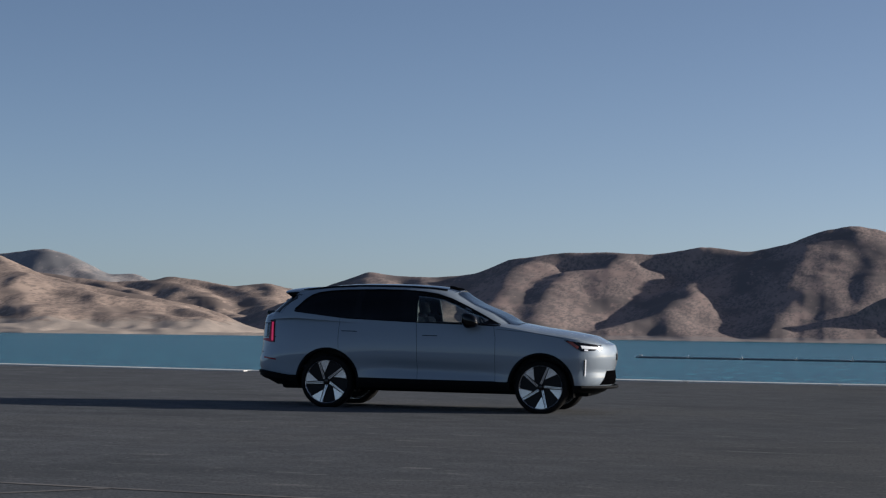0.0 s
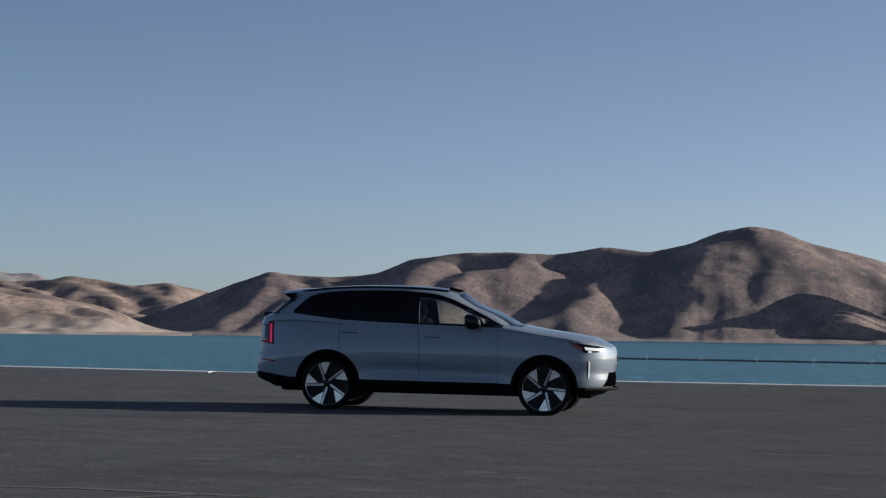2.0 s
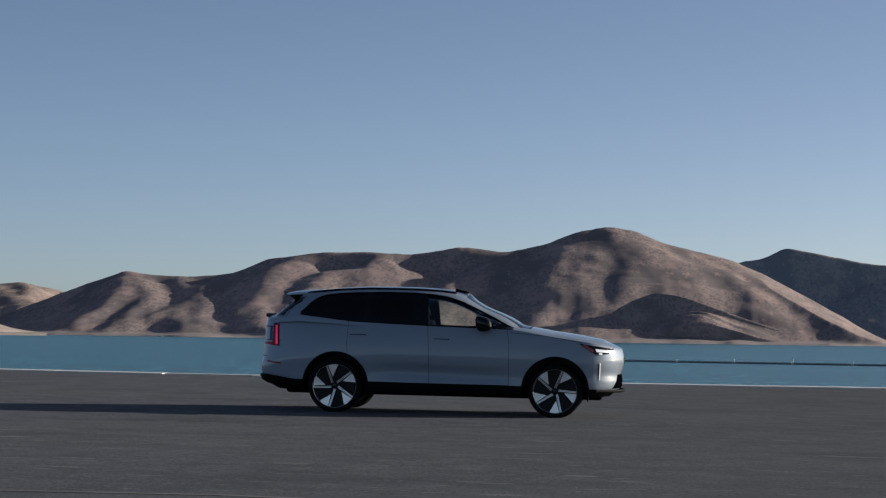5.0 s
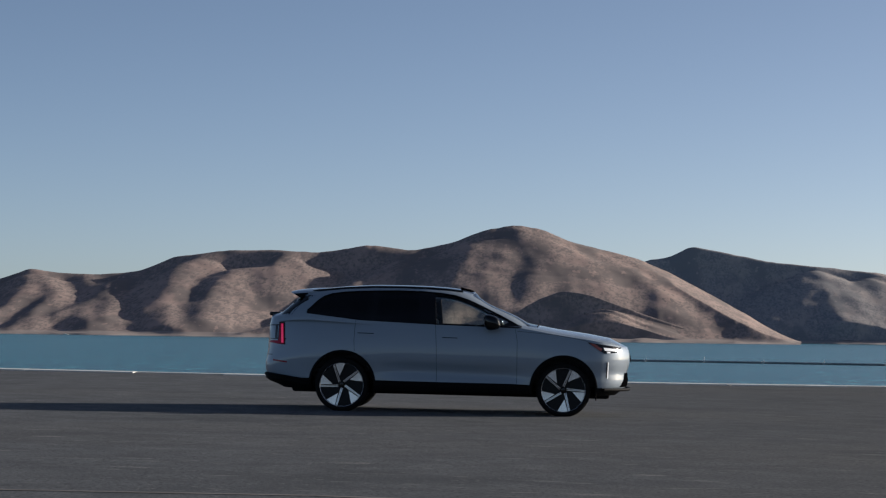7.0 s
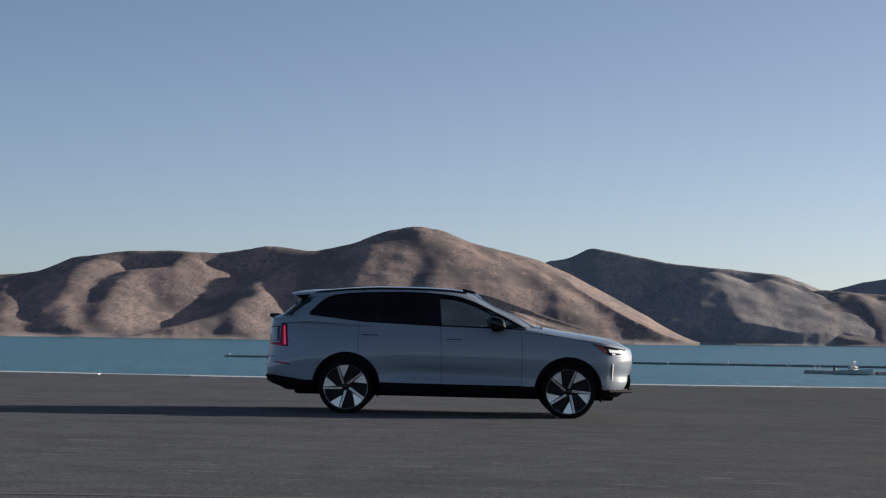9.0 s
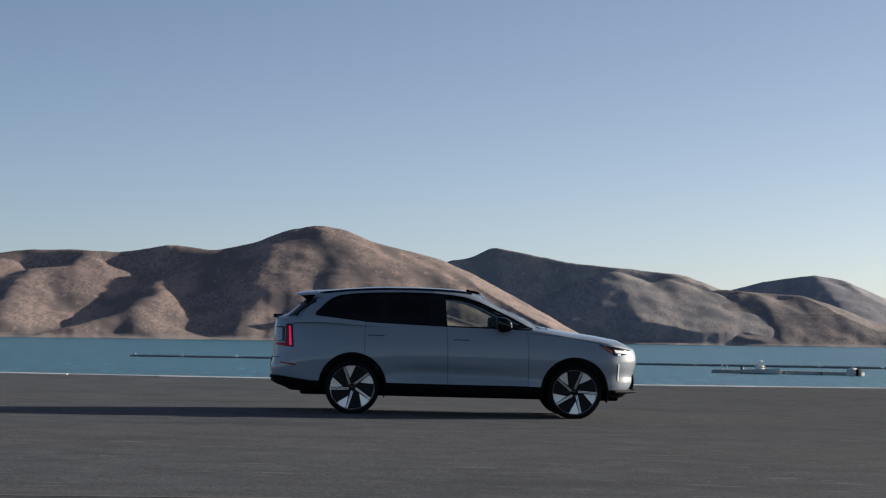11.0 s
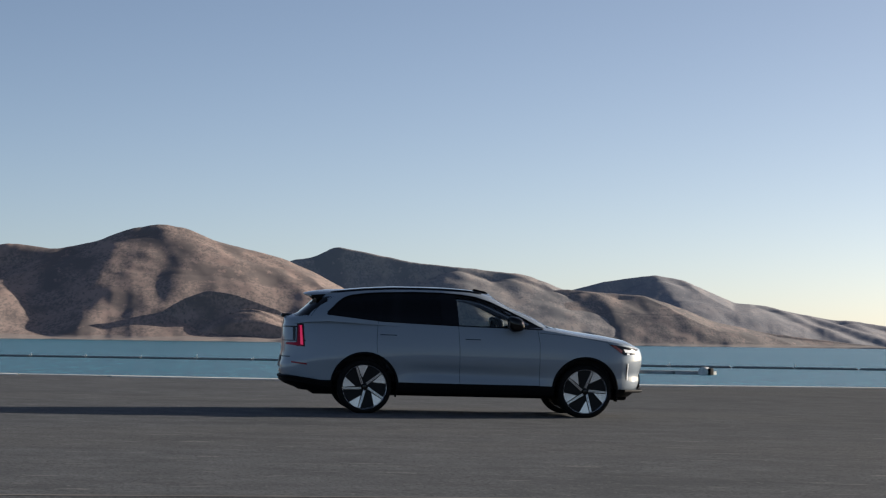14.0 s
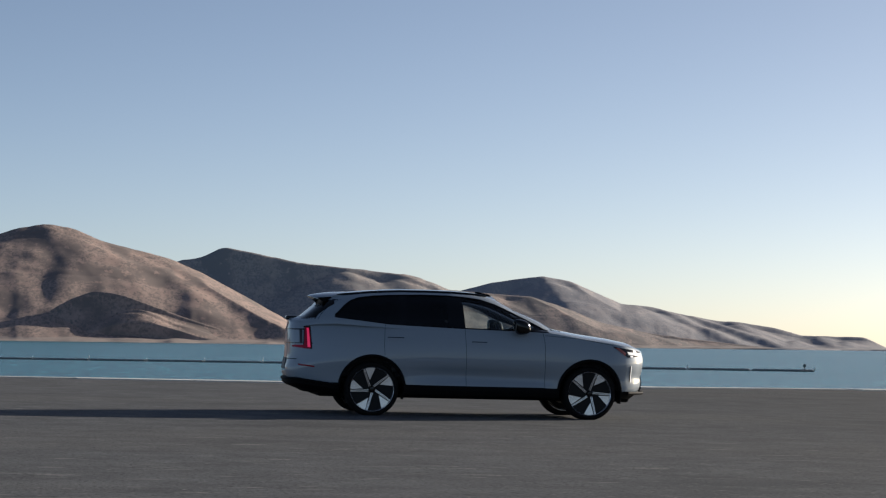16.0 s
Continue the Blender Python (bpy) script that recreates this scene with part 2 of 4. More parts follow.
# ---- building helpers ----
def mesh_object(name, bm, material, smooth=False, angle=35):
    me = bpy.data.meshes.new(name)
    bmesh.ops.recalc_face_normals(bm, faces=bm.faces)
    if smooth:
        for f in bm.faces:
            f.smooth = True
        for e in bm.edges:
            if len(e.link_faces) == 2 and e.calc_face_angle(0) > radians(angle):
                e.smooth = False
    bm.to_mesh(me)
    bm.free()
    me.materials.append(material)
    return new(name, me)


def part(name, bm, material, parent, label="", smooth=True, angle=35):
    """Link a bmesh as one mesh object under a thing or a part, in the thing's own coordinates."""
    ob = mesh_object(name, bm, material, smooth, angle)
    ob.parent = parent
    if label:
        tagged(ob, label)
    return ob


def add_box(bm, x0, x1, y0, y1, z0, z1, bevel=0.0, m=None):
    made = bmesh.ops.create_cube(bm, size=1)["verts"]
    for v in made:
        v.co = Vector(((x0 + x1) / 2 + v.co.x * (x1 - x0), (y0 + y1) / 2 + v.co.y * (y1 - y0), (z0 + z1) / 2 + v.co.z * (z1 - z0)))
    if bevel:
        edges = list({e for v in made for e in v.link_edges})
        made = bmesh.ops.bevel(bm, geom=edges, offset=bevel, segments=2, affect="EDGES", profile=0.5)["verts"]
    if m:
        for v in made:
            v.co = m @ v.co
    return bm


def box(x0, x1, y0, y1, z0, z1, bevel=0.0, m=None):
    return add_box(bmesh.new(), x0, x1, y0, y1, z0, z1, bevel, m)


def add_lathe(bm, profile, steps=48, m=None, closed=True):
    """Turn a profile of (radius, y) round the y axis."""
    rings = []
    for i in range(steps):
        a = 2 * math.pi * i / steps
        rings.append([bm.verts.new((m or Matrix()) @ Vector((r * math.cos(a), y, r * math.sin(a)))) for r, y in profile])
    n = len(profile)
    for i in range(steps):
        a, b = rings[i], rings[(i + 1) % steps]
        for j in range(n if closed else n - 1):
            k = (j + 1) % n
            bm.faces.new((a[j], a[k], b[k], b[j]))
    return bm


def add_tube(bm, points, radius, sides=8, caps=True):
    """A round bar along a line of points."""
    pts = [Vector(p) for p in points]
    rings = []
    for i, p in enumerate(pts):
        d = (pts[min(i + 1, len(pts) - 1)] - pts[max(i - 1, 0)]).normalized()
        up = Vector((0, 0, 1)) if abs(d.z) < 0.9 else Vector((1, 0, 0))
        s = d.cross(up).normalized()
        u = s.cross(d)
        rr = radius[i] if isinstance(radius, (list, tuple)) else radius
        rings.append([bm.verts.new(p + rr * (math.cos(2 * math.pi * k / sides) * s + math.sin(2 * math.pi * k / sides) * u)) for k in range(sides)])
    for a, b in zip(rings, rings[1:]):
        for k in range(sides):
            bm.faces.new((a[k], a[(k + 1) % sides], b[(k + 1) % sides], b[k]))
    if caps:
        bm.faces.new(rings[0][::-1])
        bm.faces.new(rings[-1])
    return bm


def tube(points, radius, sides=8):
    return add_tube(bmesh.new(), points, radius, sides)


def add_prism(bm, outline, y0, y1):
    """An outline of (x, z) drawn out from y0 to y1."""
    a = [bm.verts.new((x, y0, z)) for x, z in outline]
    b = [bm.verts.new((x, y1, z)) for x, z in outline]
    n = len(outline)
    bm.faces.new(a)
    bm.faces.new(b[::-1])
    for i in range(n):
        bm.faces.new((a[i], b[i], b[(i + 1) % n], a[(i + 1) % n]))
    return bm


def smooth_line(x, xs, zs, soft):
    """A line through given heights, with its corners rounded."""
    total = np.zeros_like(np.asarray(x, float))
    for o in (-1, -0.5, 0, 0.5, 1):
        total = total + np.interp(np.asarray(x, float) + o * soft, xs, zs)
    return total / 5


# ---- value noise for the land ----
_rng = np.random.RandomState(11)
_lattice = _rng.rand(256, 256)


def noise2(x, y):
    xi, yi = np.floor(x).astype(int), np.floor(y).astype(int)
    fx, fy = x - xi, y - yi
    fx, fy = fx * fx * fx * (fx * (fx * 6 - 15) + 10), fy * fy * fy * (fy * (fy * 6 - 15) + 10)
    g = lambda a, b: _lattice[a % 256, b % 256]
    return (g(xi, yi) * (1 - fx) + g(xi + 1, yi) * fx) * (1 - fy) + (g(xi, yi + 1) * (1 - fx) + g(xi + 1, yi + 1) * fx) * fy


def fbm(x, y, octaves=5, ridged=False):
    total, amp, norm = 0, 1.0, 0
    for o in range(octaves):
        n = noise2(x * 2 ** o + 17.3 * o, y * 2 ** o + 9.1 * o)
        total, norm, amp = total + amp * (1 - abs(2 * n - 1) if ridged else n), norm + amp, amp * 0.5
    return total / norm


WATER = -1.25      # the shore level in which the hills are drawn up, before they are set out to their true distance
EYE_POINT = Vector((0.5, -31.5, 1.05))
FAR = 2.2
LAKE = 1.05 - FAR * 2.3


def grid_mesh(name, X, Y, Z, material):
    rows, cols = X.shape
    verts = np.stack([X.ravel(), Y.ravel(), Z.ravel()], 1)
    i = np.arange(rows * cols).reshape(rows, cols)
    faces = np.stack([i[:-1, :-1], i[:-1, 1:], i[1:, 1:], i[1:, :-1]], -1).reshape(-1, 4)
    me = bpy.data.meshes.new(name)
    me.from_pydata(verts.tolist(), [], faces.tolist())
    me.polygons.foreach_set("use_smooth", [True] * len(me.polygons))
    me.materials.append(material)
    return new(name, me)


def curve_through(points, steps=4):
    """Points along a soft curve that passes through the given ones."""
    p = [np.array(q, float) for q in points]
    p = [2 * p[0] - p[1]] + p + [2 * p[-1] - p[-2]]
    out = []
    for i in range(1, len(p) - 2):
        for k in range(steps):
            t = k / steps
            out.append(0.5 * (2 * p[i] + (p[i + 1] - p[i - 1]) * t + (2 * p[i - 1] - 5 * p[i] + 4 * p[i + 1] - p[i + 2]) * t ** 2
                              + (3 * p[i] - p[i - 1] - 3 * p[i + 1] + p[i + 2]) * t ** 3))
    return np.array(out + [p[-2]])


def tent(X, Y, line, left, right, crown):
    """Height of one ridge whose spine is a line of (x, y, z): it falls off to both sides, steeper or gentler, over a rounded crown."""
    best = np.full(X.shape, -1e9)
    for (ax, ay, az), (bx, by, bz) in zip(line[:-1], line[1:]):
        dx, dy = bx - ax, by - ay
        ll = dx * dx + dy * dy + 1e-9
        t = np.clip(((X - ax) * dx + (Y - ay) * dy) / ll, 0, 1)
        ox, oy = X - ax - t * dx, Y - ay - t * dy
        d = np.hypot(ox, oy)
        k = right + (left - right) * (0.5 - 0.5 * np.tanh(ox / 4.0))
        best = np.maximum(best, az + (bz - az) * t - k * (np.sqrt(d * d + crown * crown) - crown))
    return best


def hill_range(name, label, ridge, ridge_y, depth, material, soft=4, step=1.0, rows=140, seed=0.0, far=FAR, spurs=(), ribs=0.55, flank=(0.42, 0.36),
               crown=5.5, floor=0.55, shrubs=0, knolls=0.0, filler=0.0):
    """A range of hills seen across the lake: a crest line at ridge_y, spurs that run down from it to the shore with gullies between them, and a back slope.
    Crest and spurs are given as (x, z) in the upright plane of the crest; a spur comes nearer the further down it runs."""
    ex, ey, ez = EYE_POINT
    reach_y = ridge_y - ey
    rx, rz = [p[0] for p in ridge], [p[1] for p in ridge]
    x = np.arange(rx[0], rx[-1] + step, step)
    crest = smooth_line(x, rx, rz, soft) + 0.9 * (fbm(x / 9 + seed, x * 0 + seed, 3) - 0.5)
    v = np.concatenate([np.linspace(-0.03, 0.6, int(rows * 0.5)), np.linspace(0.605, 1, int(rows * 0.5)), np.linspace(1.03, 1.9, 12)])
    V, Xp = np.meshgrid(v, x, indexing="ij")
    C = np.meshgrid(v, crest, indexing="ij")[1]
    f = np.clip(V, 0, 1)
    bay = (fbm(x / 70 + seed, x * 0 + seed, 4) - 0.5) * depth * 0.30
    # the foot of the slope keeps an even distance where a spur runs past a lower stretch of the crest
    broad = np.max([np.interp(x + o, x, crest) for o in range(-70, 71, 7)], axis=0)
    broad = np.mean([np.interp(x + o, x, broad) for o in range(-40, 41, 8)], axis=0)
    size = np.meshgrid(v, depth * (0.35 + 0.65 * np.clip((broad - WATER) / 55, 0, 1)), indexing="ij")[1]
    Yg = ridge_y - size * (1 - V) * (V <= 1) + depth * 0.5 * np.maximum(V - 1, 0) + np.meshgrid(v, bay, indexing="ij")[1] * (1 - f) * size / depth
    near = (Yg - ey) / reach_y
    Xg = ex + (Xp - ex) * near
    top = ez + (C - ez) * near                      # the sight line over the crest
    # bend the ground a little, so that no spine runs straight
    wx = Xg + 9 * (fbm(Xg / 34 + seed, Yg / 50 + 2 + seed, 3) - 0.5) + 3.0 * (fbm(Xg / 9 + seed, Yg / 14, 2) - 0.5)
    wy = Yg + 16 * (fbm(Xg / 40 + 7 + seed, Yg / 40 + seed, 3) - 0.5)
    lines = []

    def spine(points):
        drop0 = np.interp(points[0][0], x, crest) - WATER
        out = []
        for px, pz in curve_through(points):
            down = 1 - min(max((pz - WATER) / max(drop0, 1), 0), 1) ** 0.9
            y = ridge_y - depth * (0.35 + 0.65 * min(max((np.interp(px, x, broad) - WATER) / 55, 0), 1)) * down
            s = (y - ey) / reach_y
            out.append((ex + (px - ex) * s, y, ez + (pz - ez) * s))
        if points[-1][1] < 9:
            # the toe sinks into the water
            out[-1] = (*out[-1][:2], WATER - 2.0)
        return out

    for points in spurs:
        lines.append((spine(points), *flank))
    rnd = random.Random(int(seed * 100) + 3)
    px = rx[0] + 4
    while filler and px < rx[-1] - 6:
        # smaller spurs between the main ones
        high = float(np.interp(px, x, crest)) - WATER
        z0, lean = rnd.uniform(0.5, 0.85), rnd.uniform(-0.5, 0.7)
        if high > 10:
            lines.append((spine([(px, WATER + high * z0), (px + lean * high * 0.25, WATER + high * z0 * 0.6), (px + lean * high * 0.45 + rnd.uniform(-5, 5), WATER + high * 0.04)]),
                          flank[0] * 1.1, flank[1] * 1.1))
        px += filler * rnd.uniform(0.6, 1.5)
    H = WATER + (top - WATER) * (floor * f ** 1.25 + (1 - floor) * f ** 7)
    for line, left, right in lines:
        # only the columns that this spine can reach
        tx = [ex + (q[0] - ex) * reach_y / (q[1] - ey) for q in line]
        a, b = np.searchsorted(x, (min(tx) - 220, max(tx) + 220))
        if b - a < 2:
            continue
        h = tent(wx[:, a:b], wy[:, a:b], np.array(line), left, right, crown)
        d = H[:, a:b] - h
        H[:, a:b] = np.where(d > 0, H[:, a:b], h) + 0.8 * np.exp(-np.abs(d) / 1.6)
    # ribs and gullies of two sizes, strongest on the open slope
    slope = np.clip(f * 8, 0, 1) * np.clip((1 - f) * 9, 0, 1)
    rib = fbm((wx + 0.2 * wy) / 22 + seed, wy / 60 + seed, 2, True) - 0.6
    fine = fbm((wx - 0.15 * wy) / 9 + seed * 2, wy / 30 + seed, 2, True) - 0.6
    H = H + slope * (ribs * (1.6 * rib + 0.35 * fine) + knolls * (fbm(wx / 30 + seed * 2, wy / 44 + seed, 2) - 0.5))
    for _ in range(int(12 / step)):
        H[:, 1:-1] = (H[:, :-2] + 2 * H[:, 1:-1] + H[:, 2:]) / 4
        H[1:-1] = (H[:-2] + 2 * H[1:-1] + H[2:]) / 4
    H = H + 0.12 * (fbm(Xg / 3.5 + seed, Yg / 6, 2) - 0.5) * np.clip(f * 8, 0, 1)
    H = np.where(V < 1, np.minimum(H, WATER + (top - WATER) * (0.30 + 0.70 * f ** 0.55)), H)
    beach = np.clip(f / 0.10, 0, 1)
    H = WATER + (H - WATER) * beach * beach * (3 - 2 * beach)
    H = np.maximum(H, WATER + np.clip(f * 26, 0, 1) * (0.5 + 1.1 * fbm(Xg / 11 + seed, Yg / 11, 3)))
    edge = np.clip((f - 0.93) / 0.07, 0, 1)
    H = H * (1 - edge) + top * edge
    H = np.where(V > 1, WATER + (top - WATER) * (1 - 0.5 * (V - 1)), H)
    H = np.where(V <= 0, WATER + V * 60, H)
    place = Matrix.Translation(EYE_POINT) @ Matrix.Scale(far, 4) @ Matrix.Translation(-EYE_POINT)
    ob = grid_mesh(name, Xg, Yg, H, material)
    ob.matrix_basis = place
    tagged(ob, label, "hill", "hills beyond the lake", "structure")
    if shrubs:
        scatter_shrubs(Xg, Yg, H, f, place, shrubs, seed)
    return ob


def scatter_shrubs(X, Y, Z, f, place, count, seed):
    """Dry bushes strewn over a slope in drifts, all in one object."""
    rng = np.random.RandomState(int(seed * 10) + 1)
    rows, cols = X.shape
    weight = fbm(X / 16 + 5 + seed, Y / 30 + seed, 3)
    verts, faces = [], []
    ball = bmesh.new()
    bmesh.ops.create_icosphere(ball, subdivisions=1, radius=1)
    ball.verts.ensure_lookup_table()
    shape = np.array([v.co[:] for v in ball.verts])
    tris = np.array([[v.index for v in fc.verts] for fc in ball.faces])
    ball.free()
    made = 0
    while made < count:
        i, j = rng.randint(3, rows - 12), rng.randint(2, cols - 2)
        if f[i, j] < 0.05 or weight[i, j] < rng.uniform(0.40, 0.68):
            continue
        r = rng.uniform(0.22, 0.45) * (1.35 if rng.rand() < 0.1 else 1)
        p = shape * (1 + 0.25 * rng.randn(len(shape), 1)) * (r, r, r * 0.6) + (X[i, j] + rng.uniform(-1, 1), Y[i, j], Z[i, j] + r * 0.25)
        faces.append(tris + made * len(shape))
        verts.append(p)
        made += 1
    me = bpy.data.meshes.new("shrubs")
    me.from_pydata(np.concatenate(verts).tolist(), [], np.concatenate(faces).tolist())
    me.materials.append(M["shrub"])
    ob = new("shrubs", me)
    ob.matrix_basis = place
    return tagged(ob, "dark dry shrubs scattered over the hillside", "shrubs", kind="stuff")


# ---- setting ----
SLOPE, CROSS = 0.0105, 0.0075      # the quay falls a little along x and rises a little towards the water


def dock_z(x, y):
    return -SLOPE * x + CROSS * (y + 0.9)


QUAY_EDGE = ((-70, 10.5), (-13, 15.3), (-8, 15.6), (-2, 16.25), (1, 16.55), (5.7, 17.85), (9, 19.4), (14, 21.3), (40, 31), (90, 48))


def edge_y(x):
    return float(smooth_line(x, [p[0] for p in QUAY_EDGE], [p[1] for p in QUAY_EDGE], 2.0))


def build_ground():
    bm = bmesh.new()
    xs = np.linspace(-68, 88, 157)
    front = [bm.verts.new((x, -120, dock_z(x, -120))) for x in xs]
    edge = [bm.verts.new((x, edge_y(x), dock_z(x, edge_y(x)))) for x in xs]
    low = [bm.verts.new((x, edge_y(x), -7)) for x in xs]
    for i in range(len(xs) - 1):
        bm.faces.new((front[i], front[i + 1], edge[i + 1], edge[i]))
        bm.faces.new((edge[i], edge[i + 1], low[i + 1], low[i]))
    bm.normal_update()
    me = bpy.data.meshes.new("pavement")
    bm.to_mesh(me)
    bm.free()
    me.materials.append(M["asphalt"])
    tagged(new("pavement", me), "worn dark asphalt quay with streaks and stains beside the lake", "pavement", kind="structure")

    bm = bmesh.new()
    for x in (-6000, 6000):
        for y in (-900, 4980):
            bm.verts.new((x, y, LAKE))
    v = list(bm.verts)
    bm.faces.new((v[0], v[2], v[3], v[1]))
    ob = mesh_object("water", bm, M["water"])
    tagged(ob, "teal lake water ruffled by small ripples", "water", kind="structure")


SUMMIT_SPURS = [
    [(-26, 73), (-12, 61), (-17, 42), (-20, 29), (-24, 20)], [(-9, 69), (6, 45), (4, 29), (-2, 22)], [(10, 63), (28, 38), (28, 29), (24, 22)],
    [(22, 60), (46, 47), (67, 33), (73, 22)], [(40, 56), (60, 47), (88, 34), (119, 21), (140, 8)],
    [(-45, 71), (-58, 55), (-63, 40), (-60, 30), (-74, 14), (-80, 5)], [(-36, 66), (-47, 38), (-38, 23), (-48, 11)]]
WEST_SPURS = [
    [(-95, 59), (-108, 45), (-132, 37), (-140, 24), (-170, 12), (-218, 0)], [(-136, 28), (-150, 19), (-138, 2)],
    [(-181, 56), (-194, 47), (-219, 44), (-234, 28), (-241, 10)],
    [(-238, 54), (-255, 41), (-264, 30), (-266, 17), (-256, 4)], [(-280, 42), (-297, 34), (-301, 25), (-303, 10)]]
KNEE_SPURS = [
    [(-354, 42), (-360, 28), (-382, 13), (-393, 3)], [(-349, 41), (-340, 28), (-349, 17), (-360, 5)],
    [(-318, 39), (-305, 26), (-327, 17), (-342, 10), (-377, 0)], [(-304, 27), (-318, 15), (-307, 3)]]


def build_hills():
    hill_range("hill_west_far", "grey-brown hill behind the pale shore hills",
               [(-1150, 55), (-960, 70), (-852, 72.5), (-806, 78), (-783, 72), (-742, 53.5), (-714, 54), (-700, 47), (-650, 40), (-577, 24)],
               2050, 300, M["hazed_scrub"], step=2.2, rows=90, seed=4.2, filler=80,
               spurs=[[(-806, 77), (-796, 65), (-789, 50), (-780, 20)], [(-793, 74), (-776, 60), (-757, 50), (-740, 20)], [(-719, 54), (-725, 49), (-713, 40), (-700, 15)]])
    hill_range("hill_west_back", "rolling pale dry hills behind the shore cliffs",
               [(-900, 70), (-780, 62), (-700, 48), (-665, 43), (-631, 39.6), (-597, 41.3), (-582, 44.8), (-557, 41.8), (-528, 36.7), (-499, 40), (-482, 35.8), (-465, 32.5), (-430, 18), (-400, 5)],
               1750, 380, M["hill_pale"], step=1.5, rows=130, seed=6.1, floor=0.62, crown=8, knolls=9, ribs=1.5, filler=45,
               spurs=[[(-588, 43), (-567, 34), (-540, 19), (-523, 3)], [(-545, 40), (-519, 34), (-503, 21), (-498, 6)], [(-500, 39), (-490, 32), (-492, 24), (-480, 6)],
                      [(-648, 43), (-626, 34), (-607, 29), (-590, 8)]])
    hill_range("hill_west", "pale sunlit dry hill with bare cliffs along the waterline",
               [(-800, 72), (-620, 62), (-540, 52), (-503, 42), (-479, 32), (-455, 26.4), (-428, 22), (-401, 17.5), (-385, 14.5), (-368, 9.5), (-357, 4), (-345, 1.5), (-334, 0.4), (-330, -1)],
               1200, 260, M["hill_pale"], step=1.0, rows=150, seed=1.3, floor=0.66, crown=5, knolls=8, ribs=3.0, filler=36, flank=(0.28, 0.28),
               spurs=[[(-466, 29), (-450, 19), (-441, 12), (-430, 4)], [(-424, 20), (-422, 14), (-405, 7), (-398, 2)], [(-500, 40), (-486, 19), (-480, 6)],
                      [(-460, 24), (-473, 12), (-465, 3)], [(-398, 15), (-387, 8), (-376, 2)]])
    hill_range("hill_middle", "long brown dry mountain with gullies and shaded spurs",
               [(-480, 0), (-435, 14), (-399, 28), (-380, 35), (-357, 42.8), (-335, 39.8), (-309, 39.2), (-282, 42), (-258, 52.2), (-219, 57), (-188, 57.4), (-162, 55.8), (-150, 57.4),
                (-125, 61.6), (-98, 58), (-70, 63.5), (-49, 72.5), (-27, 76), (-9.7, 73.3), (9.4, 65), (32, 60), (55, 54), (78, 44), (101, 32.2),
                (123.5, 20), (146, 7), (163, 0)],
               1500, 270, M["hill"], step=0.9, rows=170, seed=7.7, spurs=SUMMIT_SPURS + WEST_SPURS + KNEE_SPURS)
    hill_range("hill_front", "low brown spur at the waterline before the mountain",
               [(-70, -1), (-50, 1), (-38, 5.5), (-25, 15), (-12, 23.5), (4.7, 29.3), (18, 27.6), (42, 19.5), (76, 8), (104, 1.5), (117, -1)],
               1350, 48, M["hill"], step=0.75, rows=110, seed=2.9, far=FAR * 0.965, shrubs=90, floor=0.8, filler=40)
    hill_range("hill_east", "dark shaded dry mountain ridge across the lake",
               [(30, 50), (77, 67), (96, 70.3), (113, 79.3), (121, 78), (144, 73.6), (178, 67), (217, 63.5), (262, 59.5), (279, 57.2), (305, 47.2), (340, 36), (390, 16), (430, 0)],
               1900, 150, M["hazed_scrub"], step=1.1, rows=150, seed=5.1, crown=6, floor=0.58,
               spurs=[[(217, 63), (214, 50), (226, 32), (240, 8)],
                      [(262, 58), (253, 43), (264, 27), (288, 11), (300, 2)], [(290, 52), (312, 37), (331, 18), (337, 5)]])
    hill_range("hill_east_low", "low brown foothills along the far shore",
               [(200, 30), (280, 44), (350, 52), (389, 49), (428, 46.8), (462, 36.4), (496, 23.2), (547, 12.8), (604, 6.4), (672, 0)],
               2150, 150, M["foothill"], step=1.3, rows=110, seed=8.8, crown=6, floor=0.5, filler=45, far=1.92,
               spurs=[[(374, 51), (399, 39), (430, 26), (442, 5)], [(415, 48), (445, 43), (467, 32), (488, 19), (501, 3)], [(340, 50), (330, 35), (350, 15)],
                      [(491, 26), (529, 18), (554, 7)]])
    hill_range("hill_far", "distant mountain tinted haze-grey, tapering to the lake",
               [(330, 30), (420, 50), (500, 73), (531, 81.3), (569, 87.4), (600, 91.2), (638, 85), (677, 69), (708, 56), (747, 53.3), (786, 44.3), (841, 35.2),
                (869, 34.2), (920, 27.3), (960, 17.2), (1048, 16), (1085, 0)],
               2950, 260, M["hazed_far_hill"], step=2.0, rows=110, seed=3.3, far=1.6, crown=8, floor=0.5, filler=80,
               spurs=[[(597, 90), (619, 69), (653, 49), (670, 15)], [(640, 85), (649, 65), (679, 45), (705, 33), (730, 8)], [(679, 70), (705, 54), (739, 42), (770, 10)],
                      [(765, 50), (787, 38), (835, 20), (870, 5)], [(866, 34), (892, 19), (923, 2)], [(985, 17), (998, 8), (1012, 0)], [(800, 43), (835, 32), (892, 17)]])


build_ground()
build_hills()


# ---- the car ----
from mathutils.bvhtree import BVHTree


def lerp(x, pairs):
    return np.interp(x, [p[0] for p in pairs], [p[1] for p in pairs])


